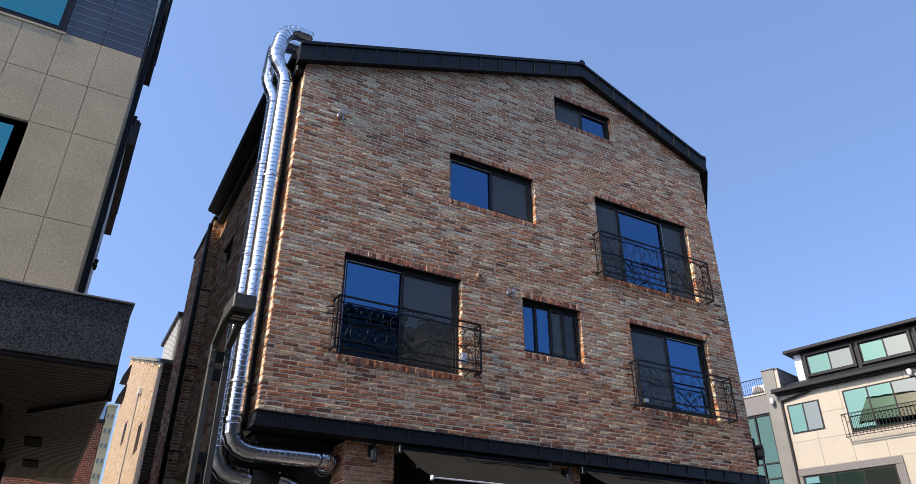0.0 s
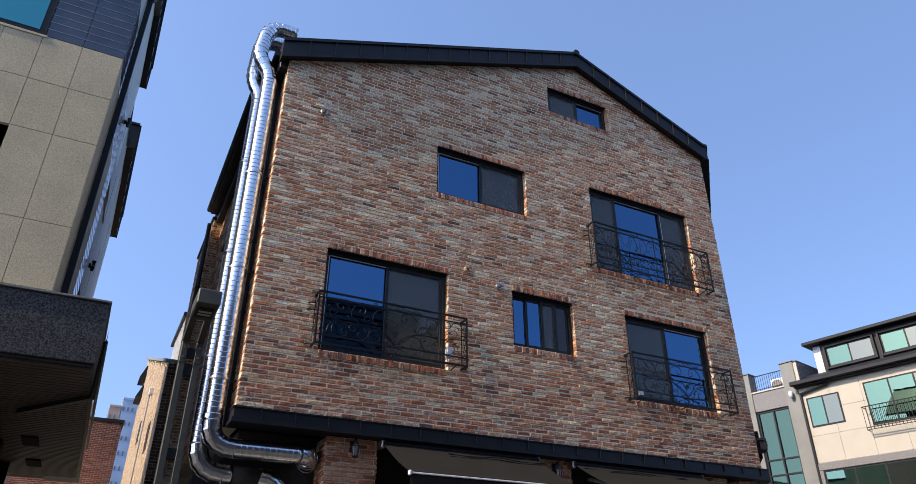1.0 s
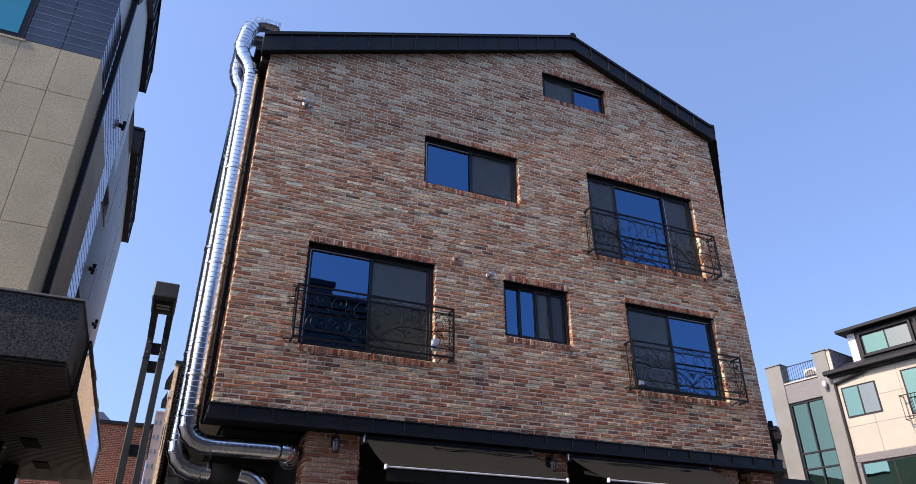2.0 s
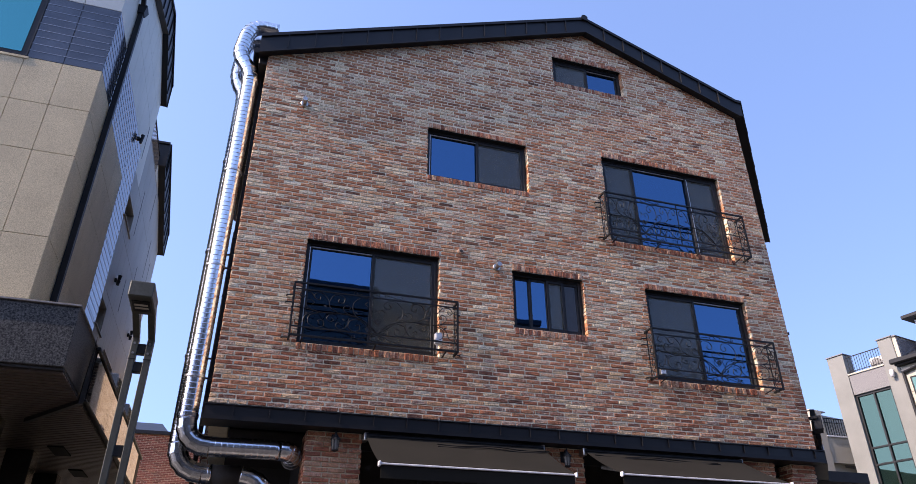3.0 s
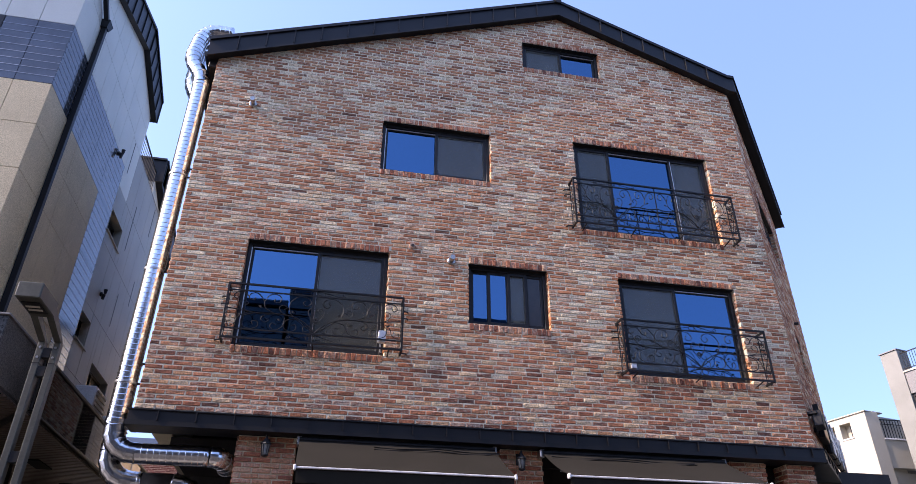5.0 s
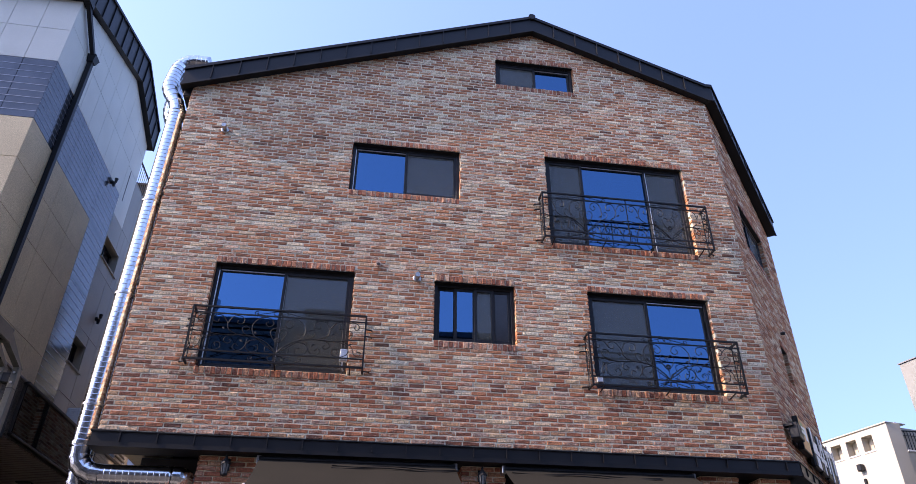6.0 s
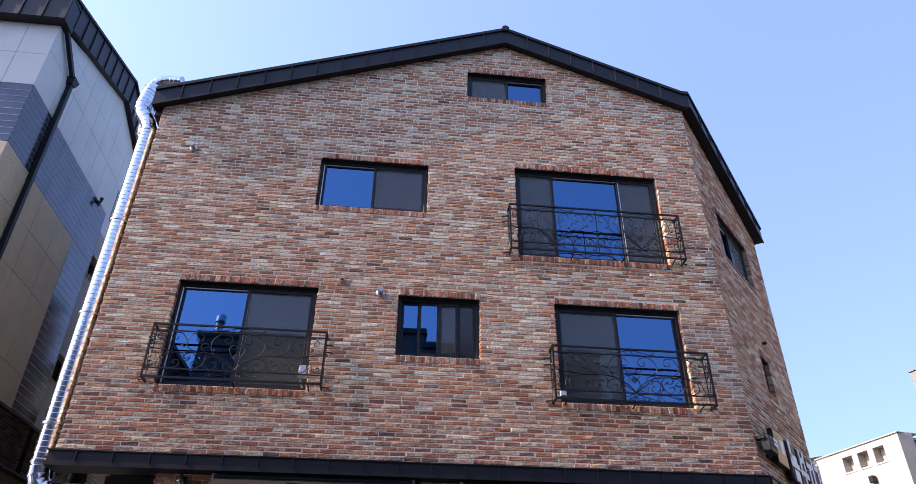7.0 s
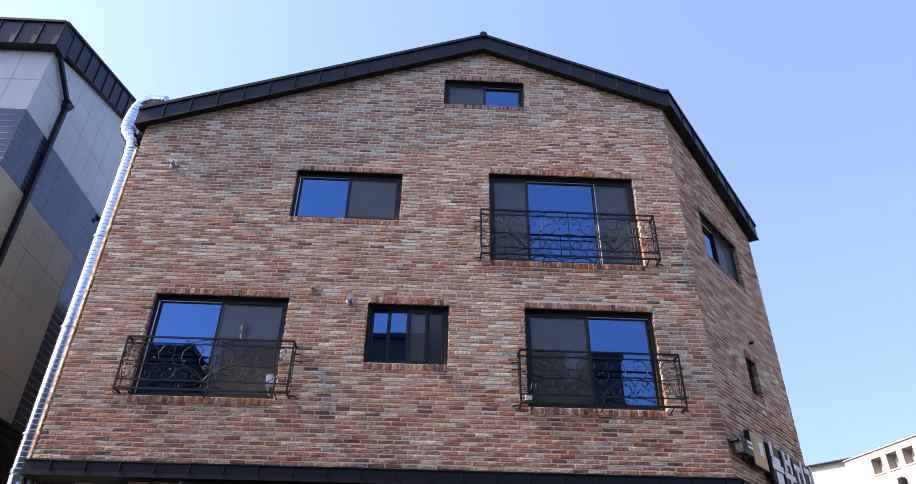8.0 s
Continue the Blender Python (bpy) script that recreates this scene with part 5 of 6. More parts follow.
for z0, z1 in ((5.3, 6.7), (6.7, 8.1), (8.1, 9.44), (9.44, 10.80)):
    louvre("side", 12.68, 13.72, z0, z1, 0.15)
# pale panels over the band and behind it
for c0, c1 in zip(COLS_F, COLS_F[1:]):
    for z0, z1 in ((10.80, 11.6), (11.6, 12.5)):
        part("pale_panel", panel(c1, c0, z0, z1, PALE, "front"), PALE, nb)
ys = [NY, 10.2, 10.75, 11.3, 11.85, 12.4, 12.95, 13.72, 14.45]
for c0, c1 in zip(ys, ys[1:]):
    zt = lambda y: 12.42 + 0.36 * (min(y, 12.8) - 9.5) - max(0, y - 12.8) * 0.35
    zs = [10.80, 11.75, 12.4] if c0 < 13.7 else [5.0, 6.1, 7.5, 8.9, 10.3, 11.68, 12.4]
    for z0, z1 in zip(zs, zs[1:]):
        # Panels low on the side take the copy with shade in its colour.
        clad("pale_panel", c0, c1, z0, z1, PALE if z0 > 10.2 else SHADED_PANEL)
    sh = Shape()
    g = 0.004
    sh.hexa([(NX - 0.03, c0 + g, 12.4), (NX, c0 + g, 12.4), (NX, c1 - g, 12.4), (NX - 0.03, c1 - g, 12.4)],
            [(NX - 0.03, c0 + g, max(12.41, zt(c0))), (NX, c0 + g, max(12.41, zt(c0))), (NX, c1 - g, max(12.41, zt(c1))), (NX - 0.03, c1 - g, max(12.41, zt(c1)))])
    part("pale_panel", sh, PALE, nb)
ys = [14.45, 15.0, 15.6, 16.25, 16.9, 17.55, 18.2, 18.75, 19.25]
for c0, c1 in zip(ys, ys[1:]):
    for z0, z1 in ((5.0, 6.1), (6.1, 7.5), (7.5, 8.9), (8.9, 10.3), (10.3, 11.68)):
        clad("rear_panel", c0, c1, z0, z1, SHADED_PANEL)
# windows set deep in the side wall
for y0, y1, z0, z1 in SIDE_WINDOWS:
    fr = Shape()
    for a, b, c, d in ((y0, y0 + 0.05, z0, z1), (y1 - 0.05, y1, z0, z1), (y0 + 0.05, y1 - 0.05, z0, z0 + 0.05), (y0 + 0.05, y1 - 0.05, z1 - 0.05, z1), ((y0 + y1) / 2 - 0.02, (y0 + y1) / 2 + 0.02, z0 + 0.05, z1 - 0.05)):
        fr.box(NX - 0.22, NX - 0.17, a, b, c, d, 0.003)
    w = part("side_window", fr, FRAME, nb)
    part("pane", Shape().box(NX - 0.20, NX - 0.195, y0 + 0.05, y1 - 0.05, z0 + 0.05, z1 - 0.05), DARK_GLOSS, w)
    jamb = Shape()
    for a, b, c, d in ((y0 - 0.02, y0, z0, z1), (y1, y1 + 0.02, z0, z1), (y0 - 0.02, y1 + 0.02, z1, z1 + 0.02)):
        jamb.box(NX - 0.24, NX - 0.031, a, b, c, d)
    part("reveal", jamb, SHADED_PANEL, w)
    part("sill", Shape().box(NX - 0.22, NX + 0.03, y0 - 0.02, y1 + 0.12, z0 - 0.03, z0 - 0.004, 0.004), SHADED_PANEL, w)
# open joints in the cladding
for y, z0, z1 in SLOTS:
    part("open_joint", Shape().box(NX - 0.01, NX + 0.003, y - 0.019, y + 0.019, z0, z1), IRON, nb)
# front windows
fw = part("front_window", Shape().box(-3.9, -1.72, NY - 0.01, NY + 0.03, 9.45, 10.80, 0.004), FRAME, nb)
part("pane", Shape().box(-3.8, -1.82, NY - 0.016, NY - 0.011, 9.52, 10.7), BLIND_GLASS, fw)
part("sill", Shape().box(-3.9, -1.69, NY - 0.014, NY + 0.0, 9.40, 9.446, 0.004), BEIGE, fw)
fw = part("front_window", Shape().box(-3.9, -1.74, NY + 0.03, NY + 0.05, 6.36, 7.73, 0.004), FRAME, nb)
part("pane", Shape().box(-3.8, -1.90, NY + 0.022, NY + 0.029, 6.46, 7.62), BLIND_GLASS, fw)


def roof_edge(pts, h, out, name="roof_edge"):
    """Seamed dark roof edge along pts (x, y, z of the foot); out is the outward side in plan."""
    o = Vector((*out, 0)).normalized()
    for p, q in zip(pts, pts[1:]):
        p, q = Vector(p), Vector(q)
        sh = Shape()
        sh.hexa([p - o * 0.4, q - o * 0.4, q, p], [p - o * 0.4 + Vector((0, 0, h * 0.9)), q - o * 0.4 + Vector((0, 0, h * 0.9)), q + Vector((0, 0, h)), p + Vector((0, 0, h))])
        ob = part(name, sh, SHEET_BLUE, nb)
        n = max(1, round((q - p).length / 0.42))
        for i in range(n + 1):
            c = p.lerp(q, i / n)
            d = (q - p).normalized() * 0.012
            s2 = Shape().hexa([c - d, c + d, c + d + o * 0.025, c - d + o * 0.025], [v + Vector((0, 0, h)) for v in (c - d, c + d, c + d + o * 0.025, c - d + o * 0.025)])
            part("seam", s2, SHEET, ob)
        cp = Shape().hexa([p - o * 0.4, q - o * 0.4, q + o * 0.04, p + o * 0.04], [v + Vector((0, 0, 0.06)) for v in (p - o * 0.4, q - o * 0.4, q + o * 0.04, p + o * 0.04)])
        cp.v = [(x, y, z + h) for x, y, z in cp.v]
        part("cap", cp, SHEET, ob)


roof_edge([(-9, NY - 0.22, 12.40), (NX + 0.142, NY - 0.22, 12.40)], 0.63, (0, -1))
roof_edge([(NX + 0.13, NY - 0.2, 12.42), (NX + 0.13, 12.72, 13.46), (NX + 0.13, 14.55, 12.78)], 0.64, (1, 0))
roof_edge([(NX + 0.15, 16.25, 12.12), (NX + 0.15, 19.4, 11.05)], 0.68, (1, 0))
roof_edge([(NX - 2.2, 16.2, 12.12), (NX + 0.15, 16.2, 12.12)], 0.68, (0, -1))
part("rear_gable", Shape().hexa([(-3.0, 16.22, 11.68), (NX - 0.02, 16.22, 11.68), (NX - 0.02, 19.25, 11.68), (-3.0, 19.25, 11.68)], [(-3.0, 16.22, 12.5), (NX - 0.02, 16.22, 12.5), (NX - 0.02, 19.25, 11.72), (-3.0, 19.25, 11.72)]), PALE, nb)
nroof = Shape()
for y0, z0, y1, z1 in ((NY - 0.18, 12.98, 12.72, 14.0), (12.72, 14.0, 14.55, 13.34)):
    nroof.hexa([(-9, y0, z0 - 0.1), (NX + 0.1, y0, z0 - 0.1), (NX + 0.1, y1, z1 - 0.1), (-9, y1, z1 - 0.1)], [(-9, y0, z0), (NX + 0.1, y0, z0), (NX + 0.1, y1, z1), (-9, y1, z1)])
part("roof_sheet", nroof, ROOF, nb)
# terrace rail
tr = part("terrace_rail", Shape().flat_bar([(NX - 0.03, 14.5, 12.35), (NX - 0.03, 16.15, 12.35)], 0.03, 0.03), IRON, nb)
for i in range(13):
    y = 14.6 + i * 0.125
    part("baluster", Shape().tube([(NX - 0.03, y, 11.7), (NX - 0.03, y, 12.35)], 0.009, 6), IRON, tr)
# rain pipe
rpipe = part("rain_pipe", Shape().flat_bar([(NX + 0.06, 10.40, 4.95), (NX + 0.06, 10.40, 11.74)], 0.09, 0.09, (0, 1, 0)), SHEET, nb, "dark square rain pipe")
part("rain_head", Shape().hexa([(NX, 10.33, 11.70), (NX + 0.12, 10.33, 11.70), (NX + 0.12, 10.47, 11.70), (NX, 10.47, 11.70)],
                               [(NX, 10.29, 11.86), (NX + 0.16, 10.29, 11.86), (NX + 0.16, 10.52, 11.86), (NX, 10.52, 11.86)]), SHEET, rpipe)
part("upper_pipe", Shape().flat_bar([(NX + 0.08, 10.38, 11.82), (NX + 0.08, 9.52, 12.44)], 0.08, 0.08), SHEET, rpipe)
# wall cameras
for y, z in ((13.1, 10.72), (14.5, 7.98), (17.6, 7.88)):
    cm = part("wall_fitting", Shape().lathe([(0.05, 0.0), (0.05, 0.03), (0.03, 0.05)], (NX, y, z), 10, "x"), IRON, nb)
    for s in (-1, 1):
        part("spot", Shape().lathe([(0.028, -0.05), (0.042, 0.05)], (NX + 0.08, y + 0.03 * s, z + 0.075 * s), 10, "z"), IRON, cm)
# ground floor of the next house
cn = part("canopy", Shape().box(-9, 0.10, 9.16, 10.75, 4.40, 5.22, 0.008), BLACK_GRANITE, nb, "black granite canopy over the entrance")
part("canopy_cap", Shape().box(-9, 0.12, 9.13, 10.78, 5.224, 5.25, 0.004), DARK_STONE, cn)
part("podium", Shape().box(-9, 0.11, 10.80, 19.2, 4.44, 5.19), DARK_AND_GLOOM, nb)
for i in range(7):
    y = 10.82 + i * 1.085
    part("podium_panel", Shape().box(0.112, 0.132, y + 0.003, y + 1.082, 4.45, 5.18, 0.002), POLISHED, nb)
part("podium_coping", Shape().box(-0.6, 0.16, 10.79, 19.25, 5.194, 5.245, 0.008), SHEET, nb)
part("podium_lower_trim", Shape().box(-0.6, 0.145, 10.79, 19.25, 4.405, 4.436, 0.006), SHEET, nb)
sof = part("soffit_board", Shape().box(-6, 0.09, 9.2, 18.3, 4.365, 4.395), DARK_AND_GLOOM, nb, "dark soffit board")
for i in range(66):
    y = 9.25 + i * 0.135
    part("slat", Shape().box(-6, 0.09, y, y + 0.1, 4.335, 4.362, 0.004), SOFFIT, sof, "brown soffit slat" if i == 0 else "")
for y in (13.75, 16.0):
    part("soffit_vent", Shape().box(-0.86, -0.59, y, y + 0.8, 4.31, 4.332, 0.004), VENT_SHADE, sof)
part("ground_wall", Shape().box(-9, -2.2, 10.9, 18.3, 0, 4.33), DARK_GLOSS, nb)
for y in (11.6, 14.2, 16.6):
    part("column", Shape().box(-1.6, -1.15, y, y + 0.45, 0, 4.33, 0.01), DARK_GLOSS, nb)
br = Shape().flat_bar([(0.14, 10.45, 5.30), (0.14, 10.45, 4.30), (-0.81, 11.8, 4.30)], 0.07, 0.07)
part("steel_brace", br, IRON, nb, "black steel brace under the canopy")
# outdoor unit on the podium
ac = thing("outdoor_unit", "white outdoor air-conditioning unit on the podium roof", "air conditioner", (-0.1, 14.2, 5.245))
part("casing", Shape().box(-0.4, 0.0, 13.9, 14.7, 5.25, 5.79, 0.02), WHITE, ac)
for i in range(5):
    part("grille_slat", Shape().box(0.002, 0.03, 13.95, 14.65, 5.33 + i * 0.09, 5.36 + i * 0.09, 0.004), CREAM, ac)
copy_thing(ac, Matrix.Translation((-0.1, 16.4, 5.245)))

# ---- houses behind the gap ----
pe = thing("peach_house", "sunlit peach brick house with slit windows and grey coping", "house", (3, 24, 0), kind="structure")
PEX, PEY0, PEY1 = 1.55, 18.7, 33.0
cor = Shape()
cor.hexa([(PEX + 0.02, PEY0 + 0.02, 0), (6, PEY0 + 0.02, 0), (6, PEY1, 0), (PEX + 0.02, PEY1, 0)], [(PEX + 0.02, PEY0 + 0.02, 7.45), (6, PEY0 + 0.02, 7.45), (6, PEY1, 11.85), (PEX + 0.02, PEY1, 11.85)])
part("core", cor, MORTAR, pe)
sh = Shape()
brs = random.Random(3)
ztop = lambda y: 7.45 + (y - PEY0) * 4.4 / (PEY1 - PEY0)
k = 0
while 2.5 + k * 0.09 < 11.8:
    z = 2.5 + k * 0.09
    y = PEY0 - (0.12 if k % 2 else 0)
    while y < PEY1:
        a, b = max(y, PEY0), min(y + 0.45, PEY1)
        y += 0.46
        if ztop(a) > z + 0.08 and b - a > 0.05:
            pr = brs.uniform(0, 0.008)
            sh.box(PEX - pr, PEX + 0.03, a, b, z, z + 0.08)
    k += 1
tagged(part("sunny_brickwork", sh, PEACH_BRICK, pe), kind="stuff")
sh = Shape()
k = 0
while 2.5 + k * 0.08 < 7.4:
    z = 2.5 + k * 0.08
    x = PEX - (0.12 if k % 2 else 0)
    while x < 2.6:
        a, b = max(x, PEX), x + 0.23
        x += 0.24
        sh.box(a, b, PEY0 - brs.uniform(0, 0.015), PEY0 + 0.03, z, z + 0.068)
    k += 1
# This face's shade lies in the brick colour.
tagged(part("shaded_brickwork", sh, SHADE_BRICK, pe), kind="stuff")
cp = Shape().hexa([(PEX - 0.1, PEY0 - 0.1, 7.45), (2.6, PEY0 - 0.1, 7.45), (2.6, PEY1, 11.85), (PEX - 0.1, PEY1, 11.85)],
                  [(PEX - 0.1, PEY0 - 0.1, 7.54), (2.6, PEY0 - 0.1, 7.54), (2.6, PEY1, 11.94), (PEX - 0.1, PEY1, 11.94)])
part("coping", cp, GREY_STONE, pe)
for y, z0, z1 in ((20.85, 5.62, 6.4), (26.3, 6.88, 7.6)):
    part("slit_window", Shape().box(PEX - 0.03, PEX + 0.02, y, y + 0.7, z0, z1, 0.005), DARK_GLOSS, pe)
part("rain_pipe", Shape().tube([(PEX - 0.08, 23.3, 2.0), (PEX - 0.08, 23.3, 7.85)], 0.02, 8), CHROME, pe)
part("rain_pipe", Shape().box(PEX - 0.12, PEX, 23.15, 23.45, 7.75, 7.95, 0.01), WHITE, pe)
for z in (9.62, 10.46):
    part("canopy", Shape().hexa([(PEX - 0.25, 31.0, z), (PEX, 31.0, z), (PEX, 32.4, z), (PEX - 0.25, 32.4, z)], [(PEX - 0.05, 31.0, z + 0.5), (PEX, 31.0, z + 0.5), (PEX, 32.4, z + 0.5), (PEX - 0.05, 32.4, z + 0.5)]), SHEET, pe)
rs2 = part("roof_room", Shape().box(1.85, 3.4, 19.8, 22.6, 7.6, 9.2), PALE, pe)
for i in range(9):
    part("cladding_rib", Shape().box(1.82, 1.845, 19.85 + i * 0.3, 19.93 + i * 0.3, 7.6, 9.2), WHITE, rs2)
part("roof_lid", Shape().box(1.75, 3.5, 19.7, 22.7, 9.204, 9.32), SHEET, rs2)

rb = thing("red_brick_house", "dull red brick house with a grey sheet roof", "house", (0, 33, 0), kind="structure")
part("core", Shape().box(-9, 1.12, 34.05, 42, 0, 9.1), MORTAR, rb)
sh = Shape()
k = 0
while 4 + k * 0.075 < 9.03:
    z = 4 + k * 0.075
    x = -4.0 - (0.12 if k % 2 else 0)
    while x < 1.1:
        sh.box(x, min(x + 0.23, 1.14), 34.05 - brs.uniform(0.005, 0.018), 34.06, z, z + 0.063)
        x += 0.242
    k += 1
tagged(part("brickwork", sh, RED_BRICK, rb), kind="stuff")
part("roof_edge", Shape().box(-9, 1.18, 33.9, 42, 9.104, 9.25), SHEET, rb)
part("roof", Shape().hexa([(-9, 34, 9.25), (-0.6, 34, 9.25), (-0.6, 41, 9.25), (-9, 41, 9.25)], [(-9, 37, 10.3), (-1.2, 37, 10.3), (-1.2, 39, 10.3), (-9, 39, 10.3)]), SHEET_BLUE, rb)

for lab, x0, x1, hh, mt in (("far orange apartment tower with rows of windows", 0.8, 2.8, 37.3, TOWER_A), ("far pale blue apartment tower with rows of windows", 2.9, 5.9, 39.0, TOWER_B), ("far yellow apartment tower with rows of windows", 6.1, 7.7, 37.7, TOWER_C)):
    T = thing("apartment_tower", lab, "apartment block", ((x0 + x1) / 2, 150, 0), group="far towers", kind="structure")
    part("wall", Shape().box(x0, x1, 150, 160, 0, hh), mt, T)
    part("parapet", Shape().box(x0 - 0.1, x1 + 0.1, 149.9, 160, hh, hh + 0.5, 0.05), mt, T)
    for r in range(8):
        for c in range(int((x1 - x0) / 0.8)):
            xx = x0 + 0.2 + c * 0.8
            part("tower_window", Shape().box(xx, xx + 0.3, 149.95, 150.05, hh - 2.2 - r * 2.8, hh - 1.4 - r * 2.8), DARK_STONE, T)

# ---- houses on the right ----
RA = radians(-78)
RO = Vector((24.32, 20.04, 0))
RU, RN = Vector((math.cos(RA), math.sin(RA), 0)), Vector((math.sin(RA), -math.cos(RA), 0))


def rplace(u, d, z, o=RO):
    """u along the facade, d outwards."""
    return tuple(o + RU * u + RN * d + Vector((0, 0, z)))


def rbox(u0, u1, d0, d1, z0, z1, c=0.0, o=RO):
    s = Shape().box(u0, u1, d0, d1, z0, z1, c)
    s.v = [rplace(u, d, z, o) for u, d, z in s.v]
    return s


def rwindow(T, u0, u1, z0, z1, n, glass=TEAL_GLASS, o=RO, d=0.0):
    w = part("window", rbox(u0, u1, d - 0.08, d + 0.015, z0, z1, 0.004, o), FRAME, T)
    s = (u1 - u0 - 0.06) / n
    for i in range(n):
        part("pane", rbox(u0 + 0.06 + i * s, u0 + i * s + s, d + 0.016, d + 0.022, z0 + 0.06, z1 - 0.06, 0, o), glass if i != n - 1 or n == 1 else PALE_GLASS, w)
    return w


PALE_GLASS = glass_material("pale_glass", (0.20, 0.215, 0.175), 0.6, see=0.1)
gt = thing("grey_stair_tower", "grey stone stair tower with tall glazing and a roof terrace", "house", tuple(RO), kind="structure")
part("left_column", rbox(-0.17, 0.50, -0.55, 0.0, 0, 10.68, 0.01), GREY_STONE, gt)
part("left_body", rbox(-0.16, 0.49, -4, -0.552, 0, 9.3), GREY_STONE, gt)
part("right_column", rbox(1.93, 2.46, -4, 0.0, 0, 10.76, 0.01), GREY_STONE, gt)
part("core", rbox(0.50, 1.93, -4, -0.25, 0, 9.2), DARK_AND_GLOOM, gt)
part("spandrel", rbox(0.504, 1.926, -0.3, -0.04, 9.06, 9.82, 0.006), DARK_STONE, gt)
part("glazing_head", rbox(0.504, 1.926, -0.2, -0.1, 8.98, 9.056), FRAME, gt)
for u in (0.54, 1.21, 1.89):
    part("mullion", rbox(u - 0.03, u + 0.03, -0.2, -0.1, 0.5, 8.98), FRAME, gt)
for z in (7.09, 6.5, 5.0):
    part("transom", rbox(0.57, 1.86, -0.2, -0.105, z - 0.03, z + 0.03), FRAME, gt)
for u0, u1 in ((0.57, 1.18), (1.24, 1.86)):
    for z0, z1 in ((7.12, 8.98), (6.53, 7.06), (5.03, 6.47), (0.5, 4.97)):
        part("pane", rbox(u0, u1, -0.17, -0.16, z0, z1), TOWER_GLASS, gt)
part("left_coping", rbox(-0.2, 0.53, -0.58, 0.04, 10.684, 10.72), DARK_STONE, gt)
part("right_coping", rbox(1.90, 2.5, -4, 0.04, 10.764, 10.80), DARK_STONE, gt)
part("terrace_curb", rbox(0.504, 1.926, -0.35, 0.0, 9.824, 9.88), CREAM, gt)
rl = part("terrace_rail", rbox(0.51, 1.92, -0.16, -0.13, 10.54, 10.57), IRON, gt)
for i in range(15):
    part("baluster", rbox(0.55 + i * 0.095, 0.563 + i * 0.095, -0.155, -0.14, 9.88, 10.54), IRON, rl)
part("lower_bar", rbox(0.51, 1.92, -0.16, -0.13, 9.97, 9.99), IRON, rl)
oa = thing("outdoor_unit", "white outdoor air-conditioning unit on the roof terrace", "air conditioner", rplace(1.4, -0.8, 9.2))
part("stand", rbox(1.12, 1.7, -1.05, -0.8, 9.204, 9.86, 0.01), IRON, oa)
part("casing", rbox(1.05, 1.75, -1.1, -0.75, 9.864, 10.46, 0.02), WHITE, oa)
part("fan_grille", Shape().lathe([(0.24, 0.0), (0.24, 0.02), (0.04, 0.03)], (0, 0, 0), 18, "y").moved(Matrix.Translation(rplace(1.32, -0.745, 10.17)) @ Matrix.Rotation(RA + math.pi, 4, "Z")), DARK_STONE, oa)

wh = thing("white_house", "cream stone house with dark dormer roof and teal windows", "house", rplace(5, -3, 0), kind="structure")
part("core", rbox(2.47, 12, -6, -0.03, 0, 9.6), CREAM, wh)
zs_w = (4.0, 4.9, 5.8, 6.7, 7.7, 8.65, 9.6)
for z0, z1 in zip(zs_w, zs_w[1:]):
    for j in range(8):
        u = 2.47 + j * 1.15
        part("stone_panel", rbox(u + 0.004, u + 1.146, -0.03, 0.0, z0 + 0.004, z1 - 0.004, 0.002), CREAM, wh)
part("eave", rbox(2.4, 12.2, -0.6, 0.22, 9.604, 9.72, 0.01), SHEET, wh)
part("gutter", rbox(2.32, 12.2, 0.22, 0.38, 9.66, 9.84, 0.03), SHEET, wh)
part("roof_slope", Shape().hexa([rplace(2.4, 0.22, 9.724), rplace(12.2, 0.22, 9.724), rplace(12.2, -3.5, 9.724), rplace(2.4, -3.5, 9.724)], [rplace(2.6, -0.6, 10.2), rplace(12.2, -0.6, 10.2), rplace(12.2, -3.5, 10.25), rplace(2.6, -3.5, 10.25)]), ROOF, wh)
dm = part("dormer", rbox(3.4, 12, -4, -0.72, 10.1, 11.36), SHEET, wh, "dark metal dormer")
part("dormer_roof", rbox(2.85, 12.2, -4, -0.35, 11.364, 11.5, 0.02), SHEET, dm)
part("dormer_cheek", rbox(3.1, 3.396, -4, -0.75, 10.1, 11.36), DARK_STONE, dm)
sh = Shape()
for k in range(17):
    for u0, u1 in (((3.105, 3.24), (3.25, 3.39)) if k % 2 else ((3.105, 3.17), (3.18, 3.32), (3.33, 3.39))):
        q = rbox(u0, u1, -0.76, -0.735, 10.1 + k * 0.073, 10.1 + k * 0.073 + 0.062)
        sh.add(q.v, q.f)
tagged(part("white_brickwork", sh, WHITE, dm, "white facing bricks"), kind="stuff")
for i in range(16):
    part("seam", rbox(3.5 + i * 0.45, 3.515 + i * 0.45, -0.72, -0.69, 10.15, 11.36), SHEET, dm)
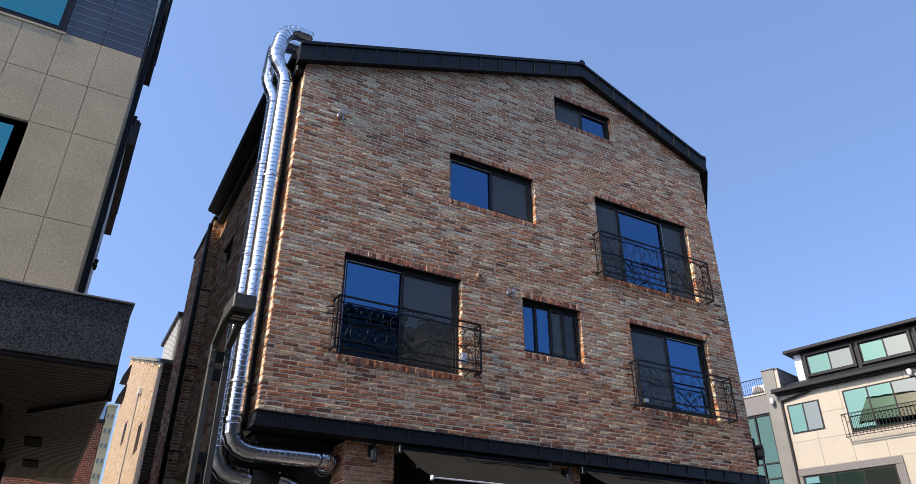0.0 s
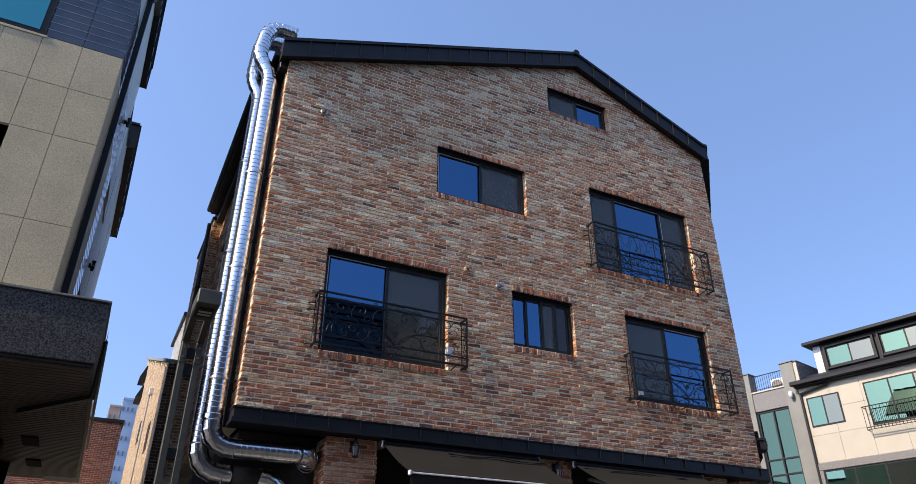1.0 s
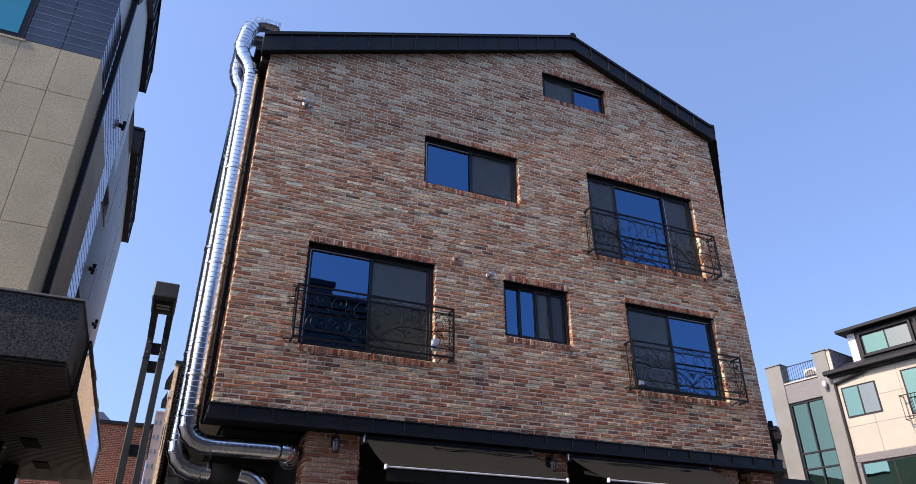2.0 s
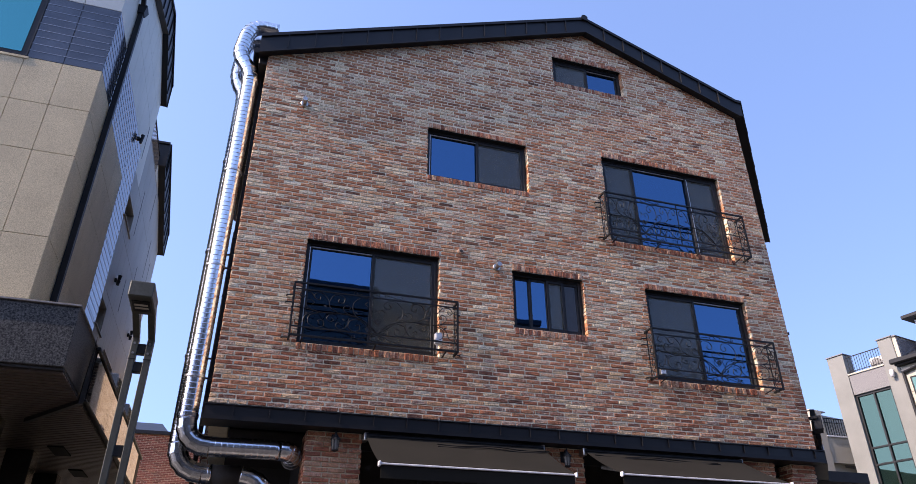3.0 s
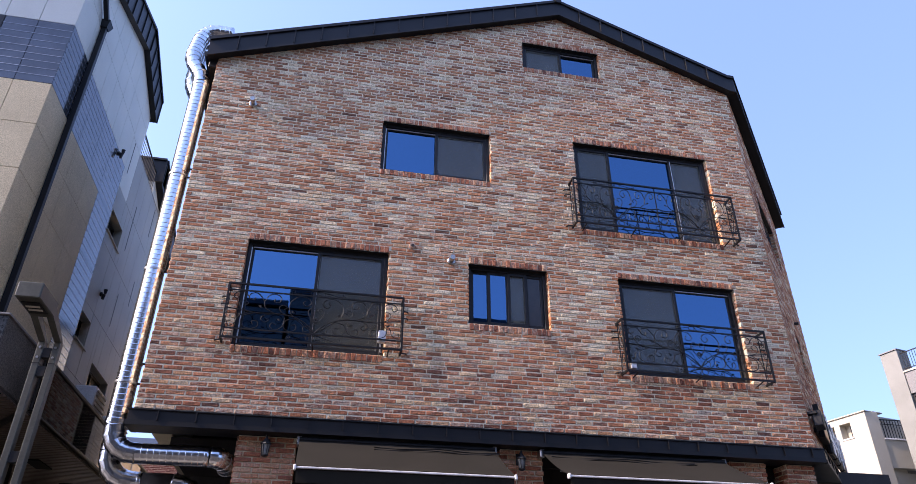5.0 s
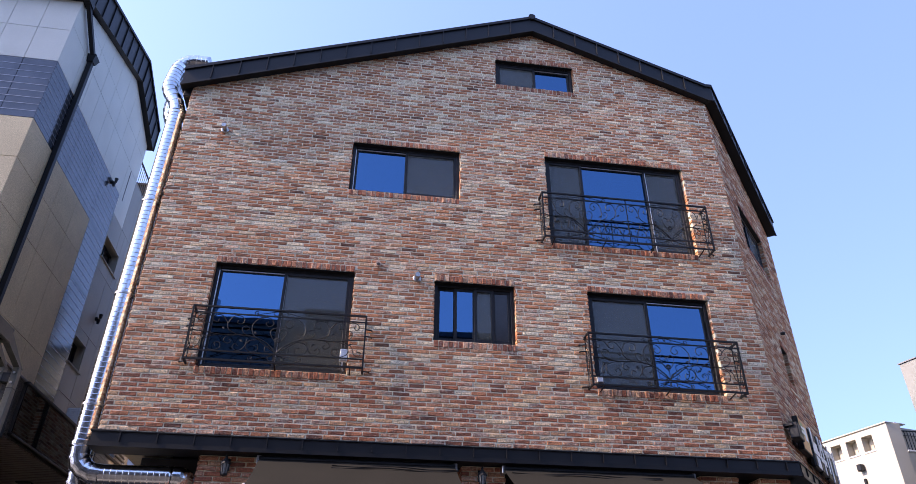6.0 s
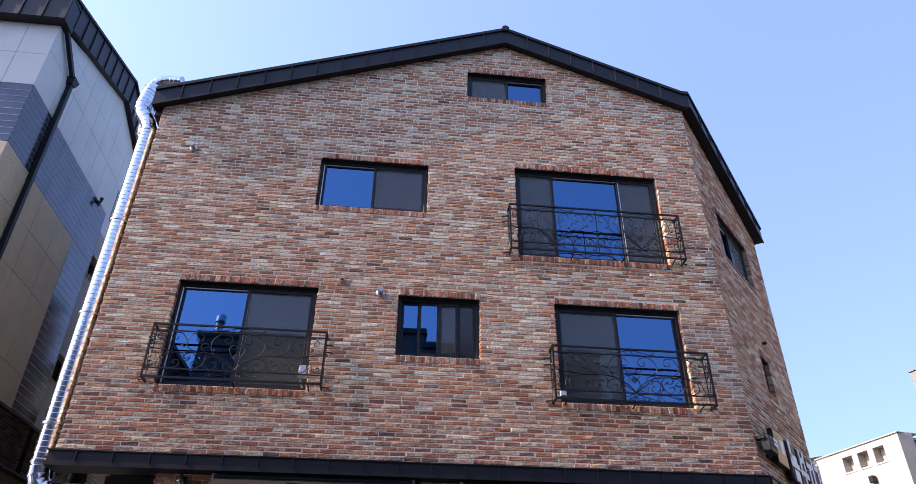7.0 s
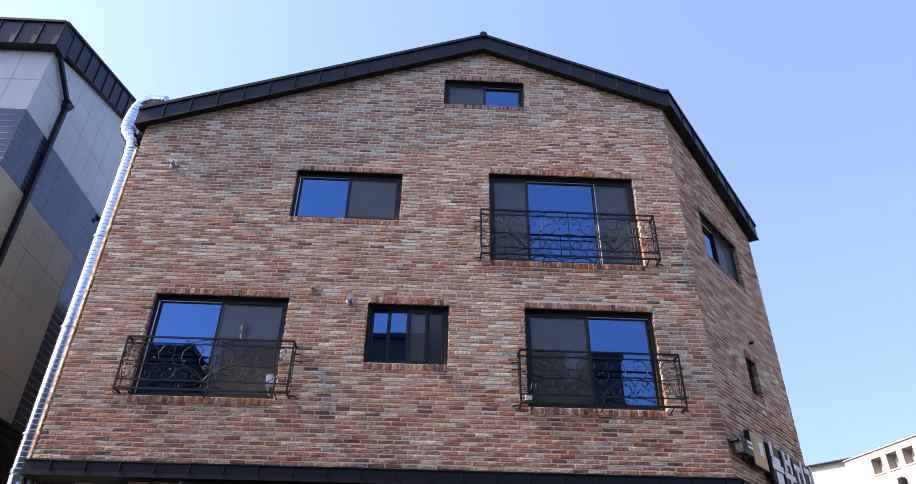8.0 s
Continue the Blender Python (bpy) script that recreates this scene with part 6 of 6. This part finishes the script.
for u in (3.62, 5.69, 7.76):
    rwindow(wh, u, u + 1.78, 10.36, 11.16, 2, d=-0.705)
    for a, b, c, d in ((u - 0.08, u, 10.28, 11.24), (u + 1.78, u + 1.86, 10.28, 11.24), (u, u + 1.78, 10.28, 10.356), (u, u + 1.78, 11.164, 11.24)):
        part("window_surround", rbox(a, b, -0.72, -0.6, c, d, 0.006), SHEET, dm)
rwindow(wh, 2.69, 3.96, 8.02, 9.17, 2)
rwindow(wh, 4.88, 7.5, 7.72, 9.3, 3)
part("stone_surround", rbox(2.5, 6.3, 0.0, 0.06, 6.42, 6.68, 0.01), DARK_STONE, wh)
part("stone_surround", rbox(2.5, 2.72, 0.0, 0.06, 4.4, 6.416, 0.01), DARK_STONE, wh)
part("stone_surround", rbox(6.02, 6.3, 0.0, 0.06, 4.4, 6.416, 0.01), DARK_STONE, wh)
rwindow(wh, 2.73, 6.0, 4.6, 6.41, 3)
wrl = part("balcony_rail", rbox(4.72, 7.7, 0.28, 0.31, 8.34, 8.37), IRON, wh)
for z in (7.52, 7.6):
    part("lower_bar", rbox(4.72, 7.7, 0.28, 0.31, z, z + 0.02), IRON, wrl)
for i in range(25):
    part("baluster", rbox(4.73 + i * 0.122, 4.745 + i * 0.122, 0.285, 0.30, 7.52, 8.35), IRON, wrl)
for u in (4.72, 7.68):
    for z in (7.52, 8.34):
        part("return_bar", rbox(u, u + 0.02, 0.0, 0.3, z, z + 0.025), IRON, wrl)
part("rain_pipe", rbox(2.5, 2.58, 0.002, 0.09, 0, 9.4, 0.01), SHEET, wh)
part("rain_pipe", Shape().tube([rplace(2.56, 0.08, 9.36), rplace(3.7, 0.12, 9.55), rplace(3.78, 0.25, 9.66)], 0.045, 8), SHEET, wh)
part("rain_pipe", rbox(7.55, 7.65, 0.002, 0.1, 0, 9.6, 0.01), SHEET, wh)
for u in (2.2, 7.35):
    lp = part("wall_lamp", Shape().lathe([(0.02, -0.14), (0.07, -0.12), (0.085, 0.0), (0.075, 0.11), (0.03, 0.14)], rplace(u, 0.14, 9.42), 12), WHITE, wh, "white round-edged wall lamp", smooth=True)
    part("lamp_arm", rbox(u - 0.02, u + 0.02, 0.0, 0.14, 9.53, 9.57), WHITE, lp)
pp = part("parapet", rbox(2.464, 2.6, -3.5, -0.05, 9.2, 10.74), CREAM, wh)
sh = Shape()
for k in range(10):
    for n in range(17):
        d1 = -0.06 - n * 0.2 - (0.1 if k % 2 else 0)
        q = rbox(2.59, 2.612, d1 - 0.186, d1, 10.0 + k * 0.072, 10.058 + k * 0.072)
        sh.add(q.v, q.f)
tagged(part("parapet_brickwork", sh, GREY_BRICK, pp, "dark grey facing bricks with white joints"), kind="stuff")
part("parapet_cap", rbox(2.45, 2.63, -3.5, 0.0, 10.744, 10.78), DARK_STONE, pp)

# the cream house with square windows and a roof terrace
cr = thing("cream_house", "cream rendered house with deep square windows and a roof terrace", "house", (26, 25, 0), kind="structure")
CO = Vector((23.604, 24.05, 0.38))
cplace = lambda u, d, z: rplace(u, d, z, CO)
SQ = [(-0.05 + i * 0.72, 0.42 + i * 0.72, 7.82, 8.37) for i in range(3)]
part("wall", wall_core(Shape(), cplace, -1.3, 2.55, -0.38, lambda u: 8.6, SQ, 0.0, -0.32), CREAM, cr)
part("core", rbox(-1.3, 2.55, -5, -0.34, -0.38, 8.5, 0, CO), CREAM, cr)
part("parapet_cap", rbox(-1.35, 2.6, -0.36, 0.05, 8.604, 8.65, 0.008, CO), CREAM, cr)
part("side_cap", rbox(2.1, 2.62, -0.9, -0.364, 8.604, 8.65, 0.008, CO), CREAM, cr)
for a, b, c, d in SQ:
    w = part("square_window", rbox(a + 0.2, b - 0.02, -0.335, -0.3, c + 0.02, d - 0.02, 0.004, CO), FRAME, cr)
    part("pane", rbox(a + 0.23, b - 0.05, -0.299, -0.296, c + 0.05, d - 0.05, 0, CO), DARK_GLOSS, w)
    part("sill", rbox(a - 0.04, b + 0.04, 0.0, 0.03, c - 0.05, c - 0.004, 0.004, CO), WHITE, w)
hp = part("rain_head", rbox(1.0, 1.22, 0.0, 0.2, 7.45, 7.2, 0.03, CO), SHEET, cr)
part("rain_pipe", rbox(1.07, 1.15, 0.0, 0.09, -0.38, 6.946, 0.01, CO), SHEET, hp)
# terrace along the house's short side
CP = CO + RU * 2.56
tx = lambda a, b, y0, y1, z0, z1, c=0.006: Shape().box(CP.x + a, CP.x + b, CP.y + y0, CP.y + y1, z0 + CO.z if z0 else 0, z1 + CO.z, c)
part("end_pier", tx(0.0, 0.55, 0.0, 0.3, 0, 8.6), CREAM, cr)
part("terrace_parapet", tx(0.554, 6, 0.02, 0.3, 6.6, 7.6), CREAM, cr)
part("terrace_cap", tx(0.554, 6, -0.02, 0.34, 7.604, 7.66), WHITE, cr)
part("recess_wall", tx(0.554, 6, 1.2, 1.3, 0, 6.6), CREAM, cr)
part("recess_window", tx(0.9, 2.2, 1.14, 1.196, 4.2, 6.1), DARK_GLOSS, cr)
part("recess_ceiling", tx(0.554, 6, 0.304, 1.3, 6.5, 6.6), DARK_STONE, cr)
lr = part("terrace_rail", tx(0.56, 6, 0.12, 0.15, 8.36, 8.4), IRON, cr)
part("lower_bar", tx(0.56, 6, 0.12, 0.15, 8.2, 8.22), IRON, lr)
for i in range(32):
    part("baluster", tx(0.62 + i * 0.12, 0.637 + i * 0.12, 0.13, 0.147, 7.66, 8.36, 0), IRON, lr)
part("terrace_room", tx(1.6, 6, 3.0, 6, 6.6, 8.75), WHITE, cr)
part("terrace_roof", tx(1.3, 6.2, 2.7, 6.2, 8.754, 8.95), SHEET, cr)
wing = lambda u, d, z: rplace(u, d, z, CO)
part("side_wing", Shape().hexa([wing(-9.0, -5, -0.38), wing(-1.304, -5, -0.38), wing(-1.304, -0.6, -0.38), wing(-9.0, -0.6, -0.38)],
                               [wing(-9.0, -5, 9.75), wing(-1.304, -5, 8.8), wing(-1.304, -0.6, 8.8), wing(-9.0, -0.6, 9.75)]), CREAM, cr)
part("side_roof", Shape().hexa([wing(-9.2, -0.3, 9.76), wing(-1.31, -0.3, 8.804), wing(-1.31, -5, 8.804), wing(-9.2, -5, 9.76)],
                               [wing(-9.2, -1.6, 10.2), wing(-1.31, -1.6, 9.02), wing(-1.31, -4, 9.06), wing(-9.2, -4, 10.25)]), DARK_STONE, cr)

# ---- the other side of the street, behind the camera ----
for x0, x1, hh, dd in ((-26, -15, 13.0, -12.2), (-14.5, -9.5, 13.5, -12.0), (-9.0, -4.1, 14.9, -12.0), (-2.7, 2.3, 15.2, -12.0), (2.5, 8.0, 15.9, -12.0), (8.0, 13.9, 15.2, -12.0),
                       (13.9, 15.2, 13.8, -12.4), (15.2, 16.7, 15.2, -12.0), (16.7, 20.5, 12.4, -12.1), (21, 34, 12.0, -12)):
    T = thing("street_house", "plain rendered house across the street", "house", ((x0 + x1) / 2, dd - 4, 0), group="houses across the street", kind="structure")
    part("wall", Shape().box(x0, x1, dd - 8, dd, 0, hh), RENDER, T)
    part("roof_edge", Shape().box(x0 - 0.1, x1 + 0.1, dd - 8, dd + 0.15, hh, hh + 0.3, 0.02), ROOF, T)
    for r in range(3):
        for c in range(int((x1 - x0) / 2.4)):
            xx = x0 + 0.8 + c * 2.4
            part("window", Shape().box(xx, xx + 1.4, dd - 0.05, dd + 0.02, 4.4 + r * 2.9, 5.8 + r * 2.9), DARK_GLOSS, T)

ch = thing("roof_flue", "silver flue pipe on the roof across the street", "flue", (-2.0, -12.6, 15.5))
part("pipe", Shape().tube([(-2.0, -12.6, 15.4), (-2.0, -12.6, 16.3)], 0.2, 16), GALV_DULL, ch, smooth=True)
part("cowl", Shape().lathe([(0.27, 16.28), (0.27, 16.62), (0.1, 16.75)], (-2.0, -12.6, 0), 16), GALV_DULL, ch)

# ---- brickwork of the house, last ----
singles = []
sh = Shape()
edge = Shape()
low = Shape()
bricks(front, XL, XR, Z0 + 0.004, wall_top, holes, rng, sh, singles, 7, edge=edge, low=low, low_courses=16)
tagged(part("low_courses", low, BRICK_LOW, wf, "redder brick courses low on the wall", recalc=False), kind="stuff")
tagged(part("bricks_on_edge", edge, BRICK_EDGE, wf, "upright bricks over and under the windows", recalc=False), kind="stuff")
tagged(part("brick_courses", sh, BRICK, wf, recalc=False), kind="stuff")
variants = []
for i in range(6):
    vs = Shape().add(brick_verts(-(PITCH - JOINT) / 2, (PITCH - JOINT) / 2, -(COURSE - JOINT) / 2, (COURSE - JOINT) / 2, lambda u, d, z: (u, -d, z), rng), BRICK_FACES)
    variants.append(vs.mesh("brick", BRICK_PART))
for i, (u, z, w) in enumerate(singles):
    ob = new("brick", variants[i % 6])
    ob.matrix_world = Matrix.Translation((u, WALL_Y, z)) @ Matrix.Diagonal((w / (PITCH - JOINT), 1, 1, 1))
    ob.parent = wf
singles = []
sh = Shape()
edge = Shape()
bricks(splay, 0.0, CH_LEN, Z0 + 0.004, lambda u: splay_roof(u) - 0.27, CH_HOLES, rng, sh, singles, 22, edge=edge)
tagged(part("bricks_on_edge", edge, BRICK_EDGE, wc, "upright bricks over and under the windows", recalc=False), kind="stuff")
tagged(part("brick_courses", sh, BRICK, wc, recalc=False), kind="stuff")
turn = Matrix.Rotation(math.atan2(CH_S, CH_C), 4, "Z")
for i, (u, z, w) in enumerate(singles):
    ob = new("brick", variants[i % 6])
    ob.matrix_world = Matrix.Translation(splay(u, 0, z)) @ turn @ Matrix.Diagonal((w / (PITCH - JOINT), 1, 1, 1))
    ob.parent = wc
sh = Shape()
bricks(left_side, 0.14, SIDE_LEN, Z0 + 0.004, lambda u: wall_top(XL), WIN_SIDE, rng, sh, deep=0.06)
tagged(part("brick_courses", sh, BRICK, wl, recalc=False), kind="stuff")
sh = Shape()
bricks(rear_side, 0.0, 2.4, Z0 + 0.004, lambda u: 10.1, [], rng, sh, deep=0.008)
tagged(part("brick_courses", sh, BRICK, ww, recalc=False), kind="stuff")
sh = Shape()
bricks(lambda u, d, z: (1.71 + u, 15.5 - d, z), 0.0, 0.19, Z0 + 0.004, lambda u: 10.1, [], rng, sh, deep=0.008)
tagged(part("brick_courses", sh, BRICK, ww, recalc=False), kind="stuff")
